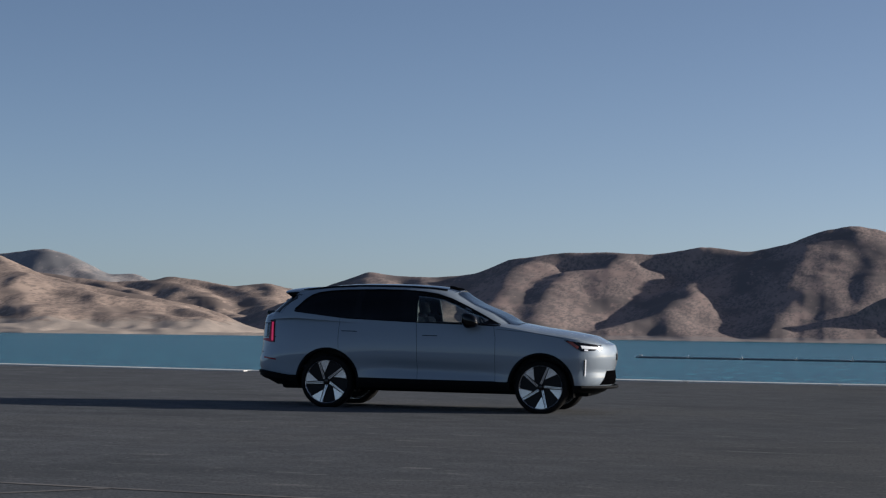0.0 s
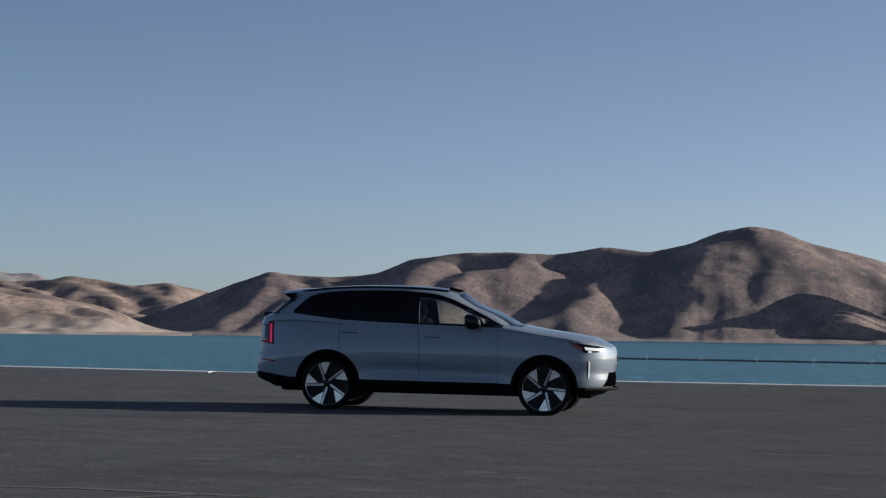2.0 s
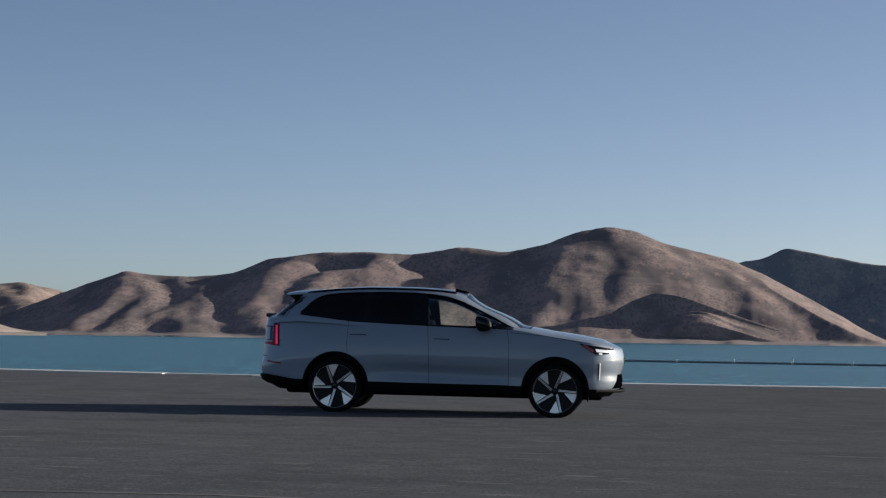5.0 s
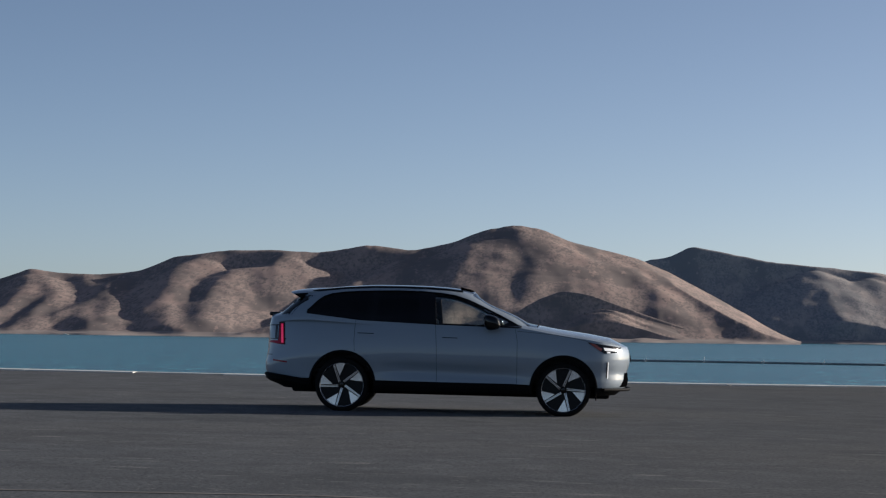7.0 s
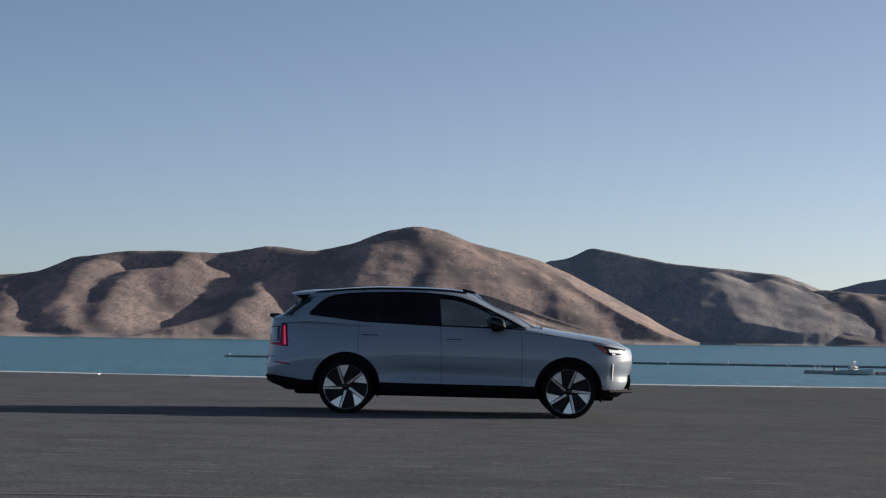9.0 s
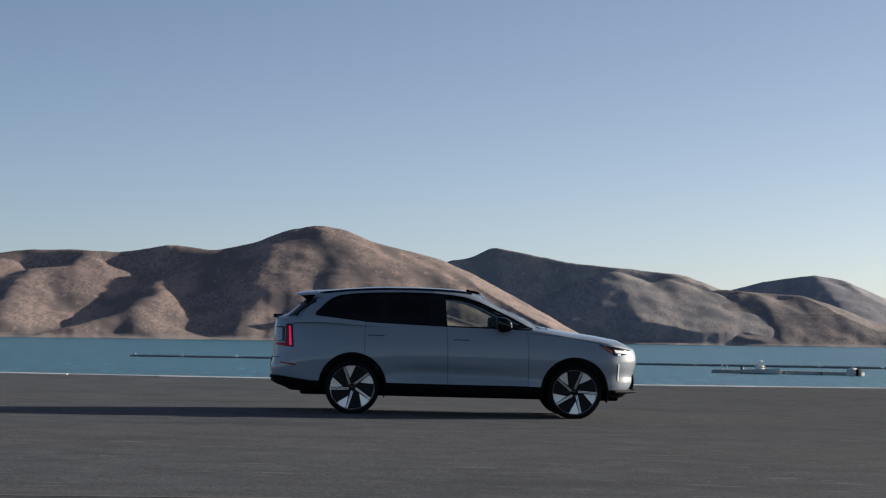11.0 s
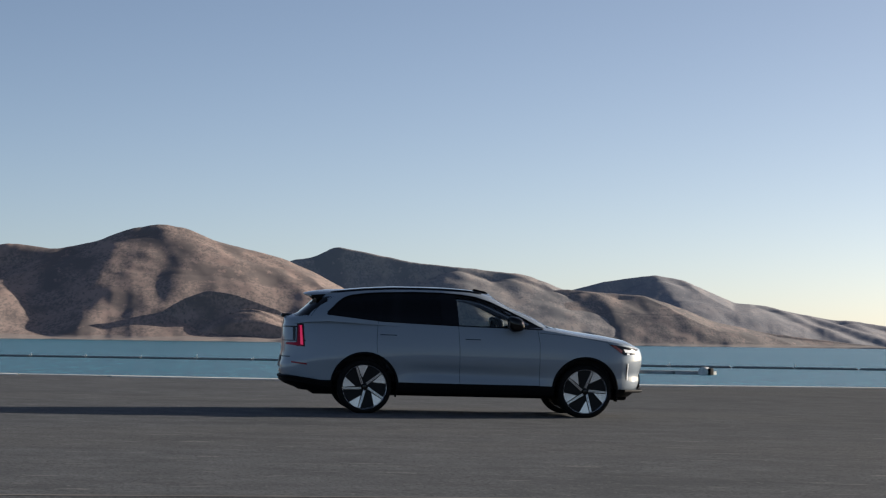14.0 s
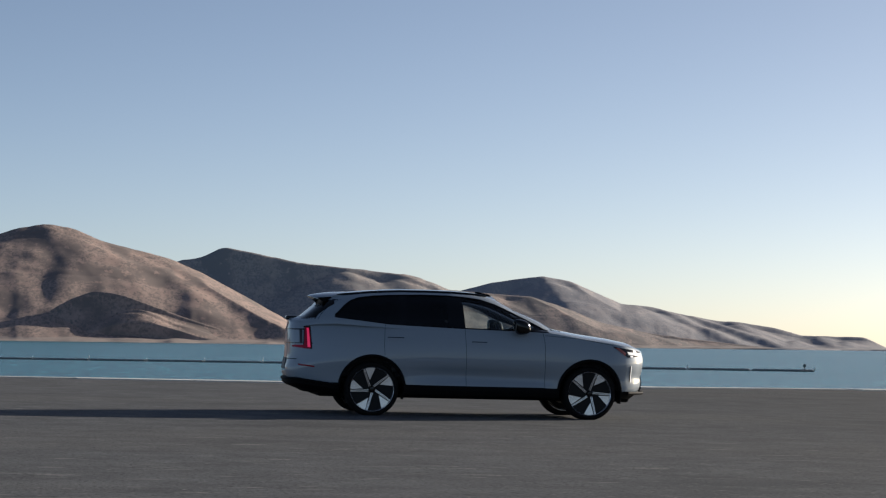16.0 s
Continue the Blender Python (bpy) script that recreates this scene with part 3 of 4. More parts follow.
SHOULDER = [(-2.62, 1.195), (-2.45, 1.235), (-2.3, 1.265), (-1.98, 1.285), (-1.25, 1.245), (-0.6, 1.22), (0.0, 1.205), (0.8, 1.19), (1.10, 1.147), (1.42, 1.093), (1.81, 1.043),
            (2.10, 0.993), (2.28, 0.955), (2.45, 0.92)]
NOSE = [(0.26, 2.16), (0.33, 2.26), (0.40, 2.36), (0.50, 2.375), (0.58, 2.36), (0.66, 2.385), (0.76, 2.405), (0.86, 2.395), (0.93, 2.365), (0.97, 2.32)]
TAIL = [(0.26, -2.270), (0.34, -2.440), (0.42, -2.550), (0.52, -2.610), (0.62, -2.620), (0.70, -2.595), (0.80, -2.585), (1.00, -2.585), (1.15, -2.575), (1.28, -2.540)]
WIDE = [(0.26, 0.925), (0.36, 0.958), (0.43, 0.960), (0.50, 0.956), (0.56, 0.954), (0.61, 0.960), (0.66, 0.973), (0.74, 0.984), (0.90, 0.980), (1.00, 0.970), (1.09, 0.954), (1.17, 0.930), (1.25, 0.908), (1.32, 0.892)]


def outline(xr, xf, nr, nf, count, front=None):
    """Half a plan outline from tail to nose: pairs of x and a share of the half width, evenly spaced along it; front: where the nose starts to turn in."""
    mid = (xr + xf) / 2
    q = np.linspace(0, math.pi, 1200)
    c = np.cos(q)
    turn = mid if front is None else front
    a = np.where(c < 0, xf - turn, mid - xr)
    n = np.where(c < 0, nf, nr)
    x = np.where(c < 0, turn, mid) - np.sign(c) * a * np.abs(c) ** (2 / n)
    y = np.abs(np.sin(q)) ** (2 / n)
    run = np.concatenate([[0], np.cumsum(np.hypot(np.diff(x), np.diff(y)))])
    t = np.linspace(0, run[-1], count)
    return np.interp(t, run, x), np.interp(t, run, y)


def stack(bm, rings):
    """Skin closed rings of points, and close the two ends."""
    made = [[bm.verts.new(p) for p in ring] for ring in rings]
    n = len(made[0])
    for a, b in zip(made, made[1:]):
        for k in range(n):
            bm.faces.new((a[k], a[(k + 1) % n], b[(k + 1) % n], b[k]))
    return made


def close_flat(bm, ring):
    """Close a symmetric ring with strips from one half to the other."""
    n = len(ring)
    h = n // 2
    for k in range(h - 1):
        a, b, c, d = ring[k], ring[k + 1], ring[n - 2 - k], ring[n - 1 - k]
        bm.faces.new((a, b, c, d))


def full_ring(x, y, z):
    """Both halves of a symmetric outline: the near half tail to nose, then the far half back."""
    near = [(a, -b, c) for a, b, c in zip(x, y, z)]
    far = [(a, b, c) for a, b, c in zip(x, y, z)][::-1]
    return near + far


def lower_solid(grow=0.0, z_low=0.31, v_top=1.0, crown=True, count=150):
    bm = bmesh.new()
    rings = []
    z_tail, z_nose = SHOULDER[0][1], SHOULDER[-1][1]
    for v in np.linspace(0, v_top, 17):
        xr = lerp(z_low + (z_tail - z_low) * v, TAIL) - grow
        xf = lerp(z_low + (z_nose - z_low) * v, NOSE) + grow
        x, s = outline(xr, xf, 4.2 - 0.9 * v, 2.35, count, 1.70)
        z = z_low + (lerp(x, SHOULDER) - z_low) * v
        y = np.maximum(s * (lerp(z, WIDE) + grow), 0.004)
        y = y - 0.032 * np.exp(-((z - 0.565 + 0.03 * x) / 0.075) ** 2) * np.clip((x + 1.05) / 0.5, 0, 1) * np.clip((1.0 - x) / 0.3, 0, 1)
        y = y - 0.05 * v ** 3 * np.clip((x - 1.0) / 1.2, 0, 1) * s
        rings.append(full_ring(x, y, z))
    if crown:
        x0, y0, z0 = x, y, z
        for s in (0.97, 0.92, 0.84, 0.72, 0.55, 0.35, 0.15):
            lift = (0.068 * (1 - s ** 2.2) + 0.012 * min(1, (1 - s) * 12)) * np.clip((2.40 - x0) / 0.28, 0, 1)
            rings.append(full_ring(x0, np.maximum(y0 * s, 0.002), z0 + lift))
    made = stack(bm, rings)
    close_flat(bm, made[0][::-1])
    close_flat(bm, made[-1])
    return bm


ROOF = [(-2.3, 1.555), (-2.1, 1.60), (-1.88, 1.645), (-1.5, 1.685), (-1.1, 1.708), (-0.7, 1.712), (-0.37, 1.708), (-0.1, 1.694), (0.1, 1.672), (0.24, 1.645), (0.5, 1.58)]


def upper_solid(inset=0.0, z_drop=0.06, roof_drop=0.0, count=110):
    """The glasshouse, from the shoulder to the roof."""
    bm = bmesh.new()
    rings = []
    for v in np.linspace(0, 1, 15):
        bend = v + 0.06 * math.sin(v * math.pi)
        xf = 1.22 - 0.94 * v + 0.085 * math.sin(v * math.pi) - inset
        xr = -2.545 + 0.415 * v ** 1.1 + inset
        x, s = outline(xr, xf, 3.4 + 1.6 * v, 6.0, count)
        low, high = lerp(x, SHOULDER) - z_drop, lerp(x, ROOF) - 0.035 - roof_drop
        z = low + (high - low) * v
        w = 0.915 - 0.065 * v - 0.20 * v ** 2.0 - 0.05 * v ** 8 - inset
        w = w + 0.016 * np.clip((-x - 0.9) / 0.7, 0, 1) * (1 - v) ** 2
        y = np.maximum(s * w, 0.004)
        rings.append(full_ring(x, y, z))
    for s in (0.96, 0.88, 0.75, 0.58, 0.36, 0.15):
        rings.append(full_ring(x, np.maximum(y * s, 0.002), z + 0.05 * (1 - s ** 2)))
    made = stack(bm, rings)
    close_flat(bm, made[0][::-1])
    close_flat(bm, made[-1])
    return bm


def roof_half(x):
    """Half the roof's width at x."""
    ox, os = outline(-2.13, 0.28, 5.0, 6.0, 200)
    return float(np.interp(x, ox, os) * 0.60)


# side windows: the lower and upper edge of the daylight opening
SILL_LINE = [(-2.02, 1.325), (-1.26, 1.245), (-0.65, 1.223), (-0.19, 1.208), (0.5, 1.195), (0.93, 1.183)]
HEAD_LINE = [(-2.02, 1.325), (-1.95, 1.385), (-1.86, 1.48), (-1.78, 1.54), (-1.68, 1.578), (-1.5, 1.605), (-1.27, 1.622), (-0.81, 1.638), (-0.45, 1.635), (-0.2, 1.618),
             (0.0, 1.592), (0.2, 1.530), (0.4, 1.440), (0.64, 1.325), (0.87, 1.205), (0.93, 1.188)]


def solid_boolean(bm, cutters, operation="DIFFERENCE"):
    """Cut (or join) solids; the cut faces take the material slot of their cutter (slot 1 on)."""
    me = bpy.data.meshes.new("work")
    bmesh.ops.recalc_face_normals(bm, faces=bm.faces)
    bm.to_mesh(me)
    bm.free()
    ob = new("work", me)
    helpers = []
    for cut, op in cutters:
        bmesh.ops.recalc_face_normals(cut, faces=cut.faces)
        cme = bpy.data.meshes.new("work_cut")
        cut.to_mesh(cme)
        cut.free()
        for p in cme.polygons:
            p.material_index = 0 if op == "UNION" else 1
        cob = new("work_cut", cme)
        helpers.append(cob)
        md = ob.modifiers.new("cut", "BOOLEAN")
        md.operation, md.object, md.solver = op, cob, "EXACT"
        for holder in (cob, ob):
            while len(holder.data.materials) < 2:
                holder.data.materials.append(M["car_paint"] if not len(holder.data.materials) else M["cabin_dark"])
    dg = bpy.context.evaluated_depsgraph_get()
    dg.update()
    done = bpy.data.meshes.new_from_object(ob.evaluated_get(dg))
    out = bmesh.new()
    out.from_mesh(done)
    for o in (*helpers, ob):
        data = o.data
        bpy.data.objects.remove(o)
        bpy.data.meshes.remove(data)
    bpy.data.meshes.remove(done)
    return out


def cylinder_y(x, z, r, y0, y1, steps=64):
    bm = bmesh.new()
    ring = [(x + r * math.cos(2 * math.pi * i / steps), z + r * math.sin(2 * math.pi * i / steps)) for i in range(steps)]
    return add_prism(bm, ring, y0, y1)


AXLE, HUB, ARCH = 1.4925, 0.36, 0.435


def slab(bvh, corners, n, m, out, thick, way):
    """A thin panel that hugs the body: corners a, b, c, d in the plane across way, laid on the surface met from outside."""
    a, b, c, d = [Vector(p) for p in corners]
    bm = bmesh.new()
    layers = []
    way = Vector(way)
    pts = []
    for i in range(n + 1):
        row = []
        for j in range(m + 1):
            u, w = i / n, j / m
            p = (a * (1 - u) + b * u) * (1 - w) + (d * (1 - u) + c * u) * w
            hit = bvh.ray_cast(p - way * 4, way)
            row.append(hit[0] if hit[0] is not None else p)
        pts.append(row)
    for o in (out, out - thick):
        layers.append([[bm.verts.new(p - way * o) for p in row] for row in pts])
    o, k = layers
    for i in range(n):
        for j in range(m):
            bm.faces.new((o[i][j], o[i + 1][j], o[i + 1][j + 1], o[i][j + 1]))
            bm.faces.new((k[i][j], k[i][j + 1], k[i + 1][j + 1], k[i + 1][j]))
    rim = [(i, 0) for i in range(n)] + [(n, j) for j in range(m)] + [(i, m) for i in range(n, 0, -1)] + [(0, j) for j in range(m, 0, -1)]
    for (i, j), (p, q) in zip(rim, rim[1:] + rim[:1]):
        bm.faces.new((o[i][j], k[i][j], k[p][q], o[p][q]))
    return bm


def mirrored(bm):
    """A copy of a bmesh on the car's other side."""
    c = bm.copy()
    for v in c.verts:
        v.co.y = -v.co.y
    return c


def pane(bvh, x_low, x_high, sill, head, n=26, m=8, inset=0.006, thick=0.004, lean=(0, 0)):
    """A pane between the sill and the head line, from x_low to x_high, its ends leaning by so much from sill to head."""
    bm = bmesh.new()
    layers = []
    for o in (inset, inset + thick):
        rows = []
        for i in range(n + 1):
            u = i / n
            row = []
            for j in range(m + 1):
                w = j / m
                x = (x_low + lean[0] * w) * (1 - u) + (x_high + lean[1] * w) * u
                z0, z1 = lerp(x, sill), lerp(x, head)
                z = z0 + (z1 - z0) * w
                hit = bvh.ray_cast(Vector((x, -4, z)), Vector((0, 1, 0)))
                row.append(bm.verts.new((x, (hit[0].y if hit[0] is not None else -0.7) + o, z)))
            rows.append(row)
        layers.append(rows)
    o, k = layers
    for i in range(n):
        for j in range(m):
            bm.faces.new((o[i][j], o[i + 1][j], o[i + 1][j + 1], o[i][j + 1]))
            bm.faces.new((k[i][j], k[i][j + 1], k[i + 1][j + 1], k[i + 1][j]))
    rim = [(i, 0) for i in range(n)] + [(n, j) for j in range(m)] + [(i, m) for i in range(n, 0, -1)] + [(0, j) for j in range(m, 0, -1)]
    for (i, j), (p, q) in zip(rim, rim[1:] + rim[:1]):
        bm.faces.new((o[i][j], k[i][j], k[p][q], o[p][q]))
    return bm


def hug_line(bvh, pts, radius, out=0.0, way=(0, 1, 0), step=0.03, sides=6):
    """A thin bar that follows the body's surface along a line given in the plane across way."""
    way = Vector(way)
    line = []
    for a, b in zip(pts, pts[1:]):
        a, b = Vector(a), Vector(b)
        k = max(1, int((b - a).length / step))
        line += [a + (b - a) * i / k for i in range(k)]
    line.append(Vector(pts[-1]))
    met = []
    for p in line:
        hit = bvh.ray_cast(p - way * 4, way)
        if hit[0] is not None:
            met.append(hit[0] - way * out)
    return tube(met, radius, sides)


def build_wheel(car, x, near):
    """Tyre, rim and brake; its outer face looks to -y on the near side and to +y on the far side."""
    hub = new("wheel")
    hub.parent = car
    side_y = -0.94 if near else 0.94
    hub.matrix_basis = Matrix.Translation((x, side_y, HUB)) @ (Matrix() if near else Matrix.Rotation(math.pi, 4, "Z"))
    r = HUB + 0.006
    tyre = add_lathe(bmesh.new(), [(0.292, 0.02), (0.30, 0.004), (0.325, -0.004), (r - 0.02, 0.008), (r - 0.004, 0.028), (r, 0.06), (r, 0.10), (r - 0.006, 0.105),
                                   (r - 0.006, 0.112), (r, 0.117), (r, 0.16), (r, 0.215), (r - 0.02, 0.245), (0.32, 0.255), (0.292, 0.24)], 72)
    tyre_ob = part("tyre", tyre, M["rubber"], hub, "black low-profile rubber tyre")
    rim = add_lathe(bmesh.new(), [(0.298, 0.004), (0.296, -0.003), (0.293, 0.0), (0.290, 0.02), (0.27, 0.06), (0.262, 0.20), (0.285, 0.235), (0.292, 0.235), (0.29, 0.03)], 72)
    part("rim", rim, M["alloy"], hub, "polished alloy rim edge")
    disc = add_lathe(bmesh.new(), [(0.03, 0.045), (0.03, 0.038), (0.278, 0.028), (0.283, 0.034), (0.276, 0.05)], 72)
    part("wheel_disc", disc, M["dark_alloy"], hub, "gloss black aerodynamic wheel insert")
    brake = add_lathe(bmesh.new(), [(0.09, 0.12), (0.09, 0.10), (0.19, 0.10), (0.19, 0.12)], 48)
    part("brake_disc", brake, M["brake"], hub)
    cap = add_lathe(bmesh.new(), [(0.004, 0.0), (0.030, 0.002), (0.036, 0.012), (0.036, 0.045), (0.004, 0.045)], 32)
    part("hub_cap", cap, M["gloss_black"], hub)
    first = 41.0 if x < 0 else 71.0
    for k in range(5):
        a = first + 72 * k

        def at(rr, deg, y):
            q = radians(a + deg)
            return (rr * math.cos(q), y, rr * math.sin(q))
        # polished wedge beside each spoke, broad at the rim
        bm = bmesh.new()
        shape = [(0.286, -4), (0.289, -12), (0.289, -21), (0.286, -31), (0.125, -9)]
        top = [bm.verts.new(at(rr, d, 0.006 + 0.05 * max(0, 0.25 - rr))) for rr, d in shape]
        low = [bm.verts.new(at(rr, d, 0.036)) for rr, d in shape]
        bm.faces.new(top)
        bm.faces.new(low[::-1])
        for i in range(len(shape)):
            j = (i + 1) % len(shape)
            bm.faces.new((top[i], low[i], low[j], top[j]))
        bmesh.ops.triangulate(bm, faces=[f for f in bm.faces if len(f.verts) > 4])
        part("blade", bm, M["alloy"], hub, "polished alloy blade", smooth=False)
        # two thin polished edges of each black spoke, running past the hub's centre
        for off in (0.026, 0.006):
            q, bm = radians(a - 2), bmesh.new()
            ax, nx = Vector((math.cos(q), 0, math.sin(q))), Vector((-math.sin(q), 0, math.cos(q)))
            ends = [ax * rr + nx * (off * (1 - 0.35 * rr / 0.287) + w) + Vector((0, y, 0)) for rr, y in ((0.045, 0.014), (0.287, 0.0)) for w in (-0.0042, 0.0042)]
            quad = [ends[0], ends[1], ends[3], ends[2]]
            top = [bm.verts.new(p) for p in quad]
            low = [bm.verts.new(p + Vector((0, 0.03, 0))) for p in quad]
            bm.faces.new(top)
            bm.faces.new(low[::-1])
            for i in range(4):
                bm.faces.new((top[i], low[i], low[(i + 1) % 4], top[(i + 1) % 4]))
            part("spoke_edge", bm, M["alloy"], hub, "thin polished spoke edge", smooth=False)
    return hub


def build_seat(car, x, y, wide=0.5, head=True):
    s = new("seat")
    s.parent = car
    s.matrix_basis = Matrix.Translation((x, y, 0.0))
    part("cushion", box(-0.28, 0.26, -wide / 2, wide / 2, 0.58, 0.74, 0.05), M["seat"], s, "light grey cloth seat cushion")
    lean = Matrix.Translation((-0.25, 0, 0.70)) @ Matrix.Rotation(radians(-16), 4, "Y")
    part("backrest", box(-0.07, 0.07, -wide / 2 * 0.95, wide / 2 * 0.95, 0.0, 0.60, 0.05, lean), M["seat"], s, "light grey cloth backrest")
    if head:
        bm = box(-0.05, 0.05, -0.13, 0.13, 0.64, 0.82, 0.04, lean)
        part("headrest", bm, M["seat"], s, "light grey padded headrest")
        for q in (-0.05, 0.05):
            part("headrest_post", tube([lean @ Vector((0, q, 0.56)), lean @ Vector((0, q, 0.68))], 0.007), M["alloy"], s)
    return s


def build_car():
    car = new("car")
    tagged(car, "silver-white electric family SUV parked on the asphalt quay", "car")
    car.matrix_basis = Matrix.Rotation(math.atan(SLOPE), 4, "Y") @ Matrix.Rotation(math.atan(CROSS), 4, "X")

    # surface to lay trim on, before anything is cut out
    probe = bmesh.new()
    for bm in (lower_solid(), upper_solid()):
        me = bpy.data.meshes.new("work")
        bm.to_mesh(me)
        bm.free()
        probe.from_mesh(me)
        bpy.data.meshes.remove(me)
    bmesh.ops.triangulate(probe, faces=probe.faces)
    bvh = BVHTree.FromBMesh(probe)
    probe.free()

    arches = [cylinder_y(s * AXLE, HUB + 0.01, ARCH, y0, y1) for s in (-1, 1) for y0, y1 in ((-1.3, -0.62), (0.62, 1.3))]
    xs = np.linspace(-2.015, 0.92, 60)
    opening = [(x, lerp(x, SILL_LINE)) for x in xs] + [(x, lerp(x, HEAD_LINE)) for x in xs[::-1][1:-1]]
    side_cut = add_prism(bmesh.new(), opening, -1.3, 1.3)
    cavity = upper_solid(0.055, 0.45, 0.05, 80)
    # windscreen: cut square to the glass
    lean = math.atan2(0.46, 0.87)
    mw = Matrix.Translation((0.71, 0, 1.40)) @ Matrix.Rotation(lean, 4, "Y")
    bm = bmesh.new()
    shape = [(-0.52, -0.46), (-0.52, 0.46), (0.47, 0.66), (0.47, -0.66)]
    top = [bm.verts.new(mw @ Vector((u, w, 0.25))) for u, w in shape]
    low = [bm.verts.new(mw @ Vector((u, w, -0.12))) for u, w in shape]
    bm.faces.new(top)
    bm.faces.new(low[::-1])
    for i in range(4):
        bm.faces.new((top[i], low[i], low[(i + 1) % 4], top[(i + 1) % 4]))
    wind_cut = bm
    bm = box(-3.0, -2.0, -0.67, 0.67, 1.30, 1.545)
    rear_cut = bm
    body = solid_boolean(lower_solid(), [(upper_solid(), "UNION"), (cavity, "DIFFERENCE"), *[(a, "DIFFERENCE") for a in arches],
                                         (side_cut, "DIFFERENCE"), (wind_cut, "DIFFERENCE"), (rear_cut, "DIFFERENCE")])
    ob = part("body", body, M["car_paint"], car, "silver-white metallic painted body", angle=45)
    ob.data.materials.append(M["cabin_dark"])

    # black lower cladding, cut for the wheels
    clad = lower_solid(0.006, 0.295, 0.145, False)
    arches = [cylinder_y(s * AXLE, HUB + 0.01, ARCH - 0.004, y0, y1) for s in (-1, 1) for y0, y1 in ((-1.3, -0.62), (0.62, 1.3))]
    part("cladding", solid_boolean(clad, [(a, "DIFFERENCE") for a in arches]), M["black_plastic"], car, "matt black lower sill and bumper cladding")
    part("underbody", box(-2.2, 2.12, -0.66, 0.66, 0.245, 0.34, 0.04), M["black_plastic"], car, "black underbody")
    for s in (-1, 1):
        for near in (True, False):
            bm = add_lathe(bmesh.new(), [(ARCH - 0.006, 0.0), (ARCH - 0.002, -0.012), (ARCH + 0.02, -0.010), (ARCH + 0.026, 0.004), (ARCH + 0.02, 0.03), (ARCH - 0.006, 0.03)], 72)
            for v in list(bm.verts):
                hit = bvh.ray_cast(Vector((v.co.x * 1.0 + s * AXLE, -4, max(0.33, v.co.z + HUB + 0.01))), Vector((0, 1, 0)))
                base = hit[0].y if hit[0] is not None else -0.95
                v.co = Vector((v.co.x + s * AXLE, base + v.co.y * 0.6, v.co.z + HUB + 0.01))
            bmesh.ops.delete(bm, geom=[v for v in bm.verts if v.co.z < 0.30], context="VERTS")
            if not near:
                for v in bm.verts:
                    v.co.y = -v.co.y
            part("arch_trim", bm, M["black_plastic"], car, "black wheel arch lip")

    # glass
    for flip in (False, True):
        put = (lambda b: mirrored(b)) if flip else (lambda b: b)
        part("front_window", put(pane(bvh, -0.235, 0.84, SILL_LINE, HEAD_LINE, 40, lean=(-0.03, 0))), M["clear_glass"], car, "clear front door glass")
        part("rear_window", put(pane(bvh, -1.05, -0.46, SILL_LINE, HEAD_LINE, lean=(0.03, -0.03))), M["privacy_glass"], car, "dark tinted rear door glass")
        part("quarter_window", put(pane(bvh, -2.01, -1.14, SILL_LINE, HEAD_LINE, 40, lean=(0, 0.03))), M["privacy_glass"], car, "dark tinted quarter glass")
        part("centre_pillar", put(pane(bvh, -0.46, -0.235, SILL_LINE, HEAD_LINE, 8, inset=0.002, thick=0.03, lean=(-0.03, -0.03))), M["gloss_black"], car, "gloss black centre pillar trim")
        part("rear_pillar", put(pane(bvh, -1.14, -1.05, SILL_LINE, HEAD_LINE, 6, inset=0.002, thick=0.03, lean=(0.03, 0.03))), M["gloss_black"], car, "gloss black rear pillar trim")
        # window frame line and mirror sail
        part("mirror_sail", put(pane(bvh, 0.66, 0.915, SILL_LINE, HEAD_LINE, 10, inset=0.001, thick=0.02, lean=(0.10, 0))), M["gloss_black"], car, "gloss black triangle behind the mirror")
        low = [(x, 0, lerp(x, SILL_LINE) - 0.004) for x in np.linspace(-2.0, 0.91, 60)]
        part("window_sill_trim", put(hug_line(bvh, low, 0.009)), M["gloss_black"], car, "black trim below the side windows")
        top = [(x, 0, lerp(x, HEAD_LINE) + 0.004) for x in np.linspace(-2.0, 0.91, 90)]
        part("window_head_trim", put(hug_line(bvh, top, 0.011)), M["gloss_black"], car, "black trim above the side windows")
        # roof rail
        rail = []
        for x in np.linspace(-1.95, 0.10, 60):
            y = -min(0.565, roof_half(x) * 0.93)
            rail.append((x, y, bvh.ray_cast(Vector((x, y, 4)), Vector((0, 0, -1)))[0].z + 0.012))
        part("roof_rail", put(tube(rail, 0.014, 8)), M["gloss_black"], car, "gloss black roof rail")
        # door gaps
        for pts in ([(-0.245, 0, 1.205), (-0.225, 0, 0.9), (-0.215, 0, 0.42)], [(0.83, 0, 1.17), (0.86, 0, 1.0), (0.865, 0, 0.42)],
                    [(-1.325, 0, 1.245), (-1.335, 0, 1.10), (-1.34, 0, 0.95), (-1.33, 0, 0.82)],
                    [(-1.02, 0, 0.425), (0.86, 0, 0.425)], [(0.86, 0, 1.135), (1.35, 0, 1.10), (1.78, 0, 1.03), (1.9, 0, 0.985)]):
            part("panel_gap", put(hug_line(bvh, pts, 0.0026, -0.0004)), M["black_plastic"], car, "dark gap between body panels")
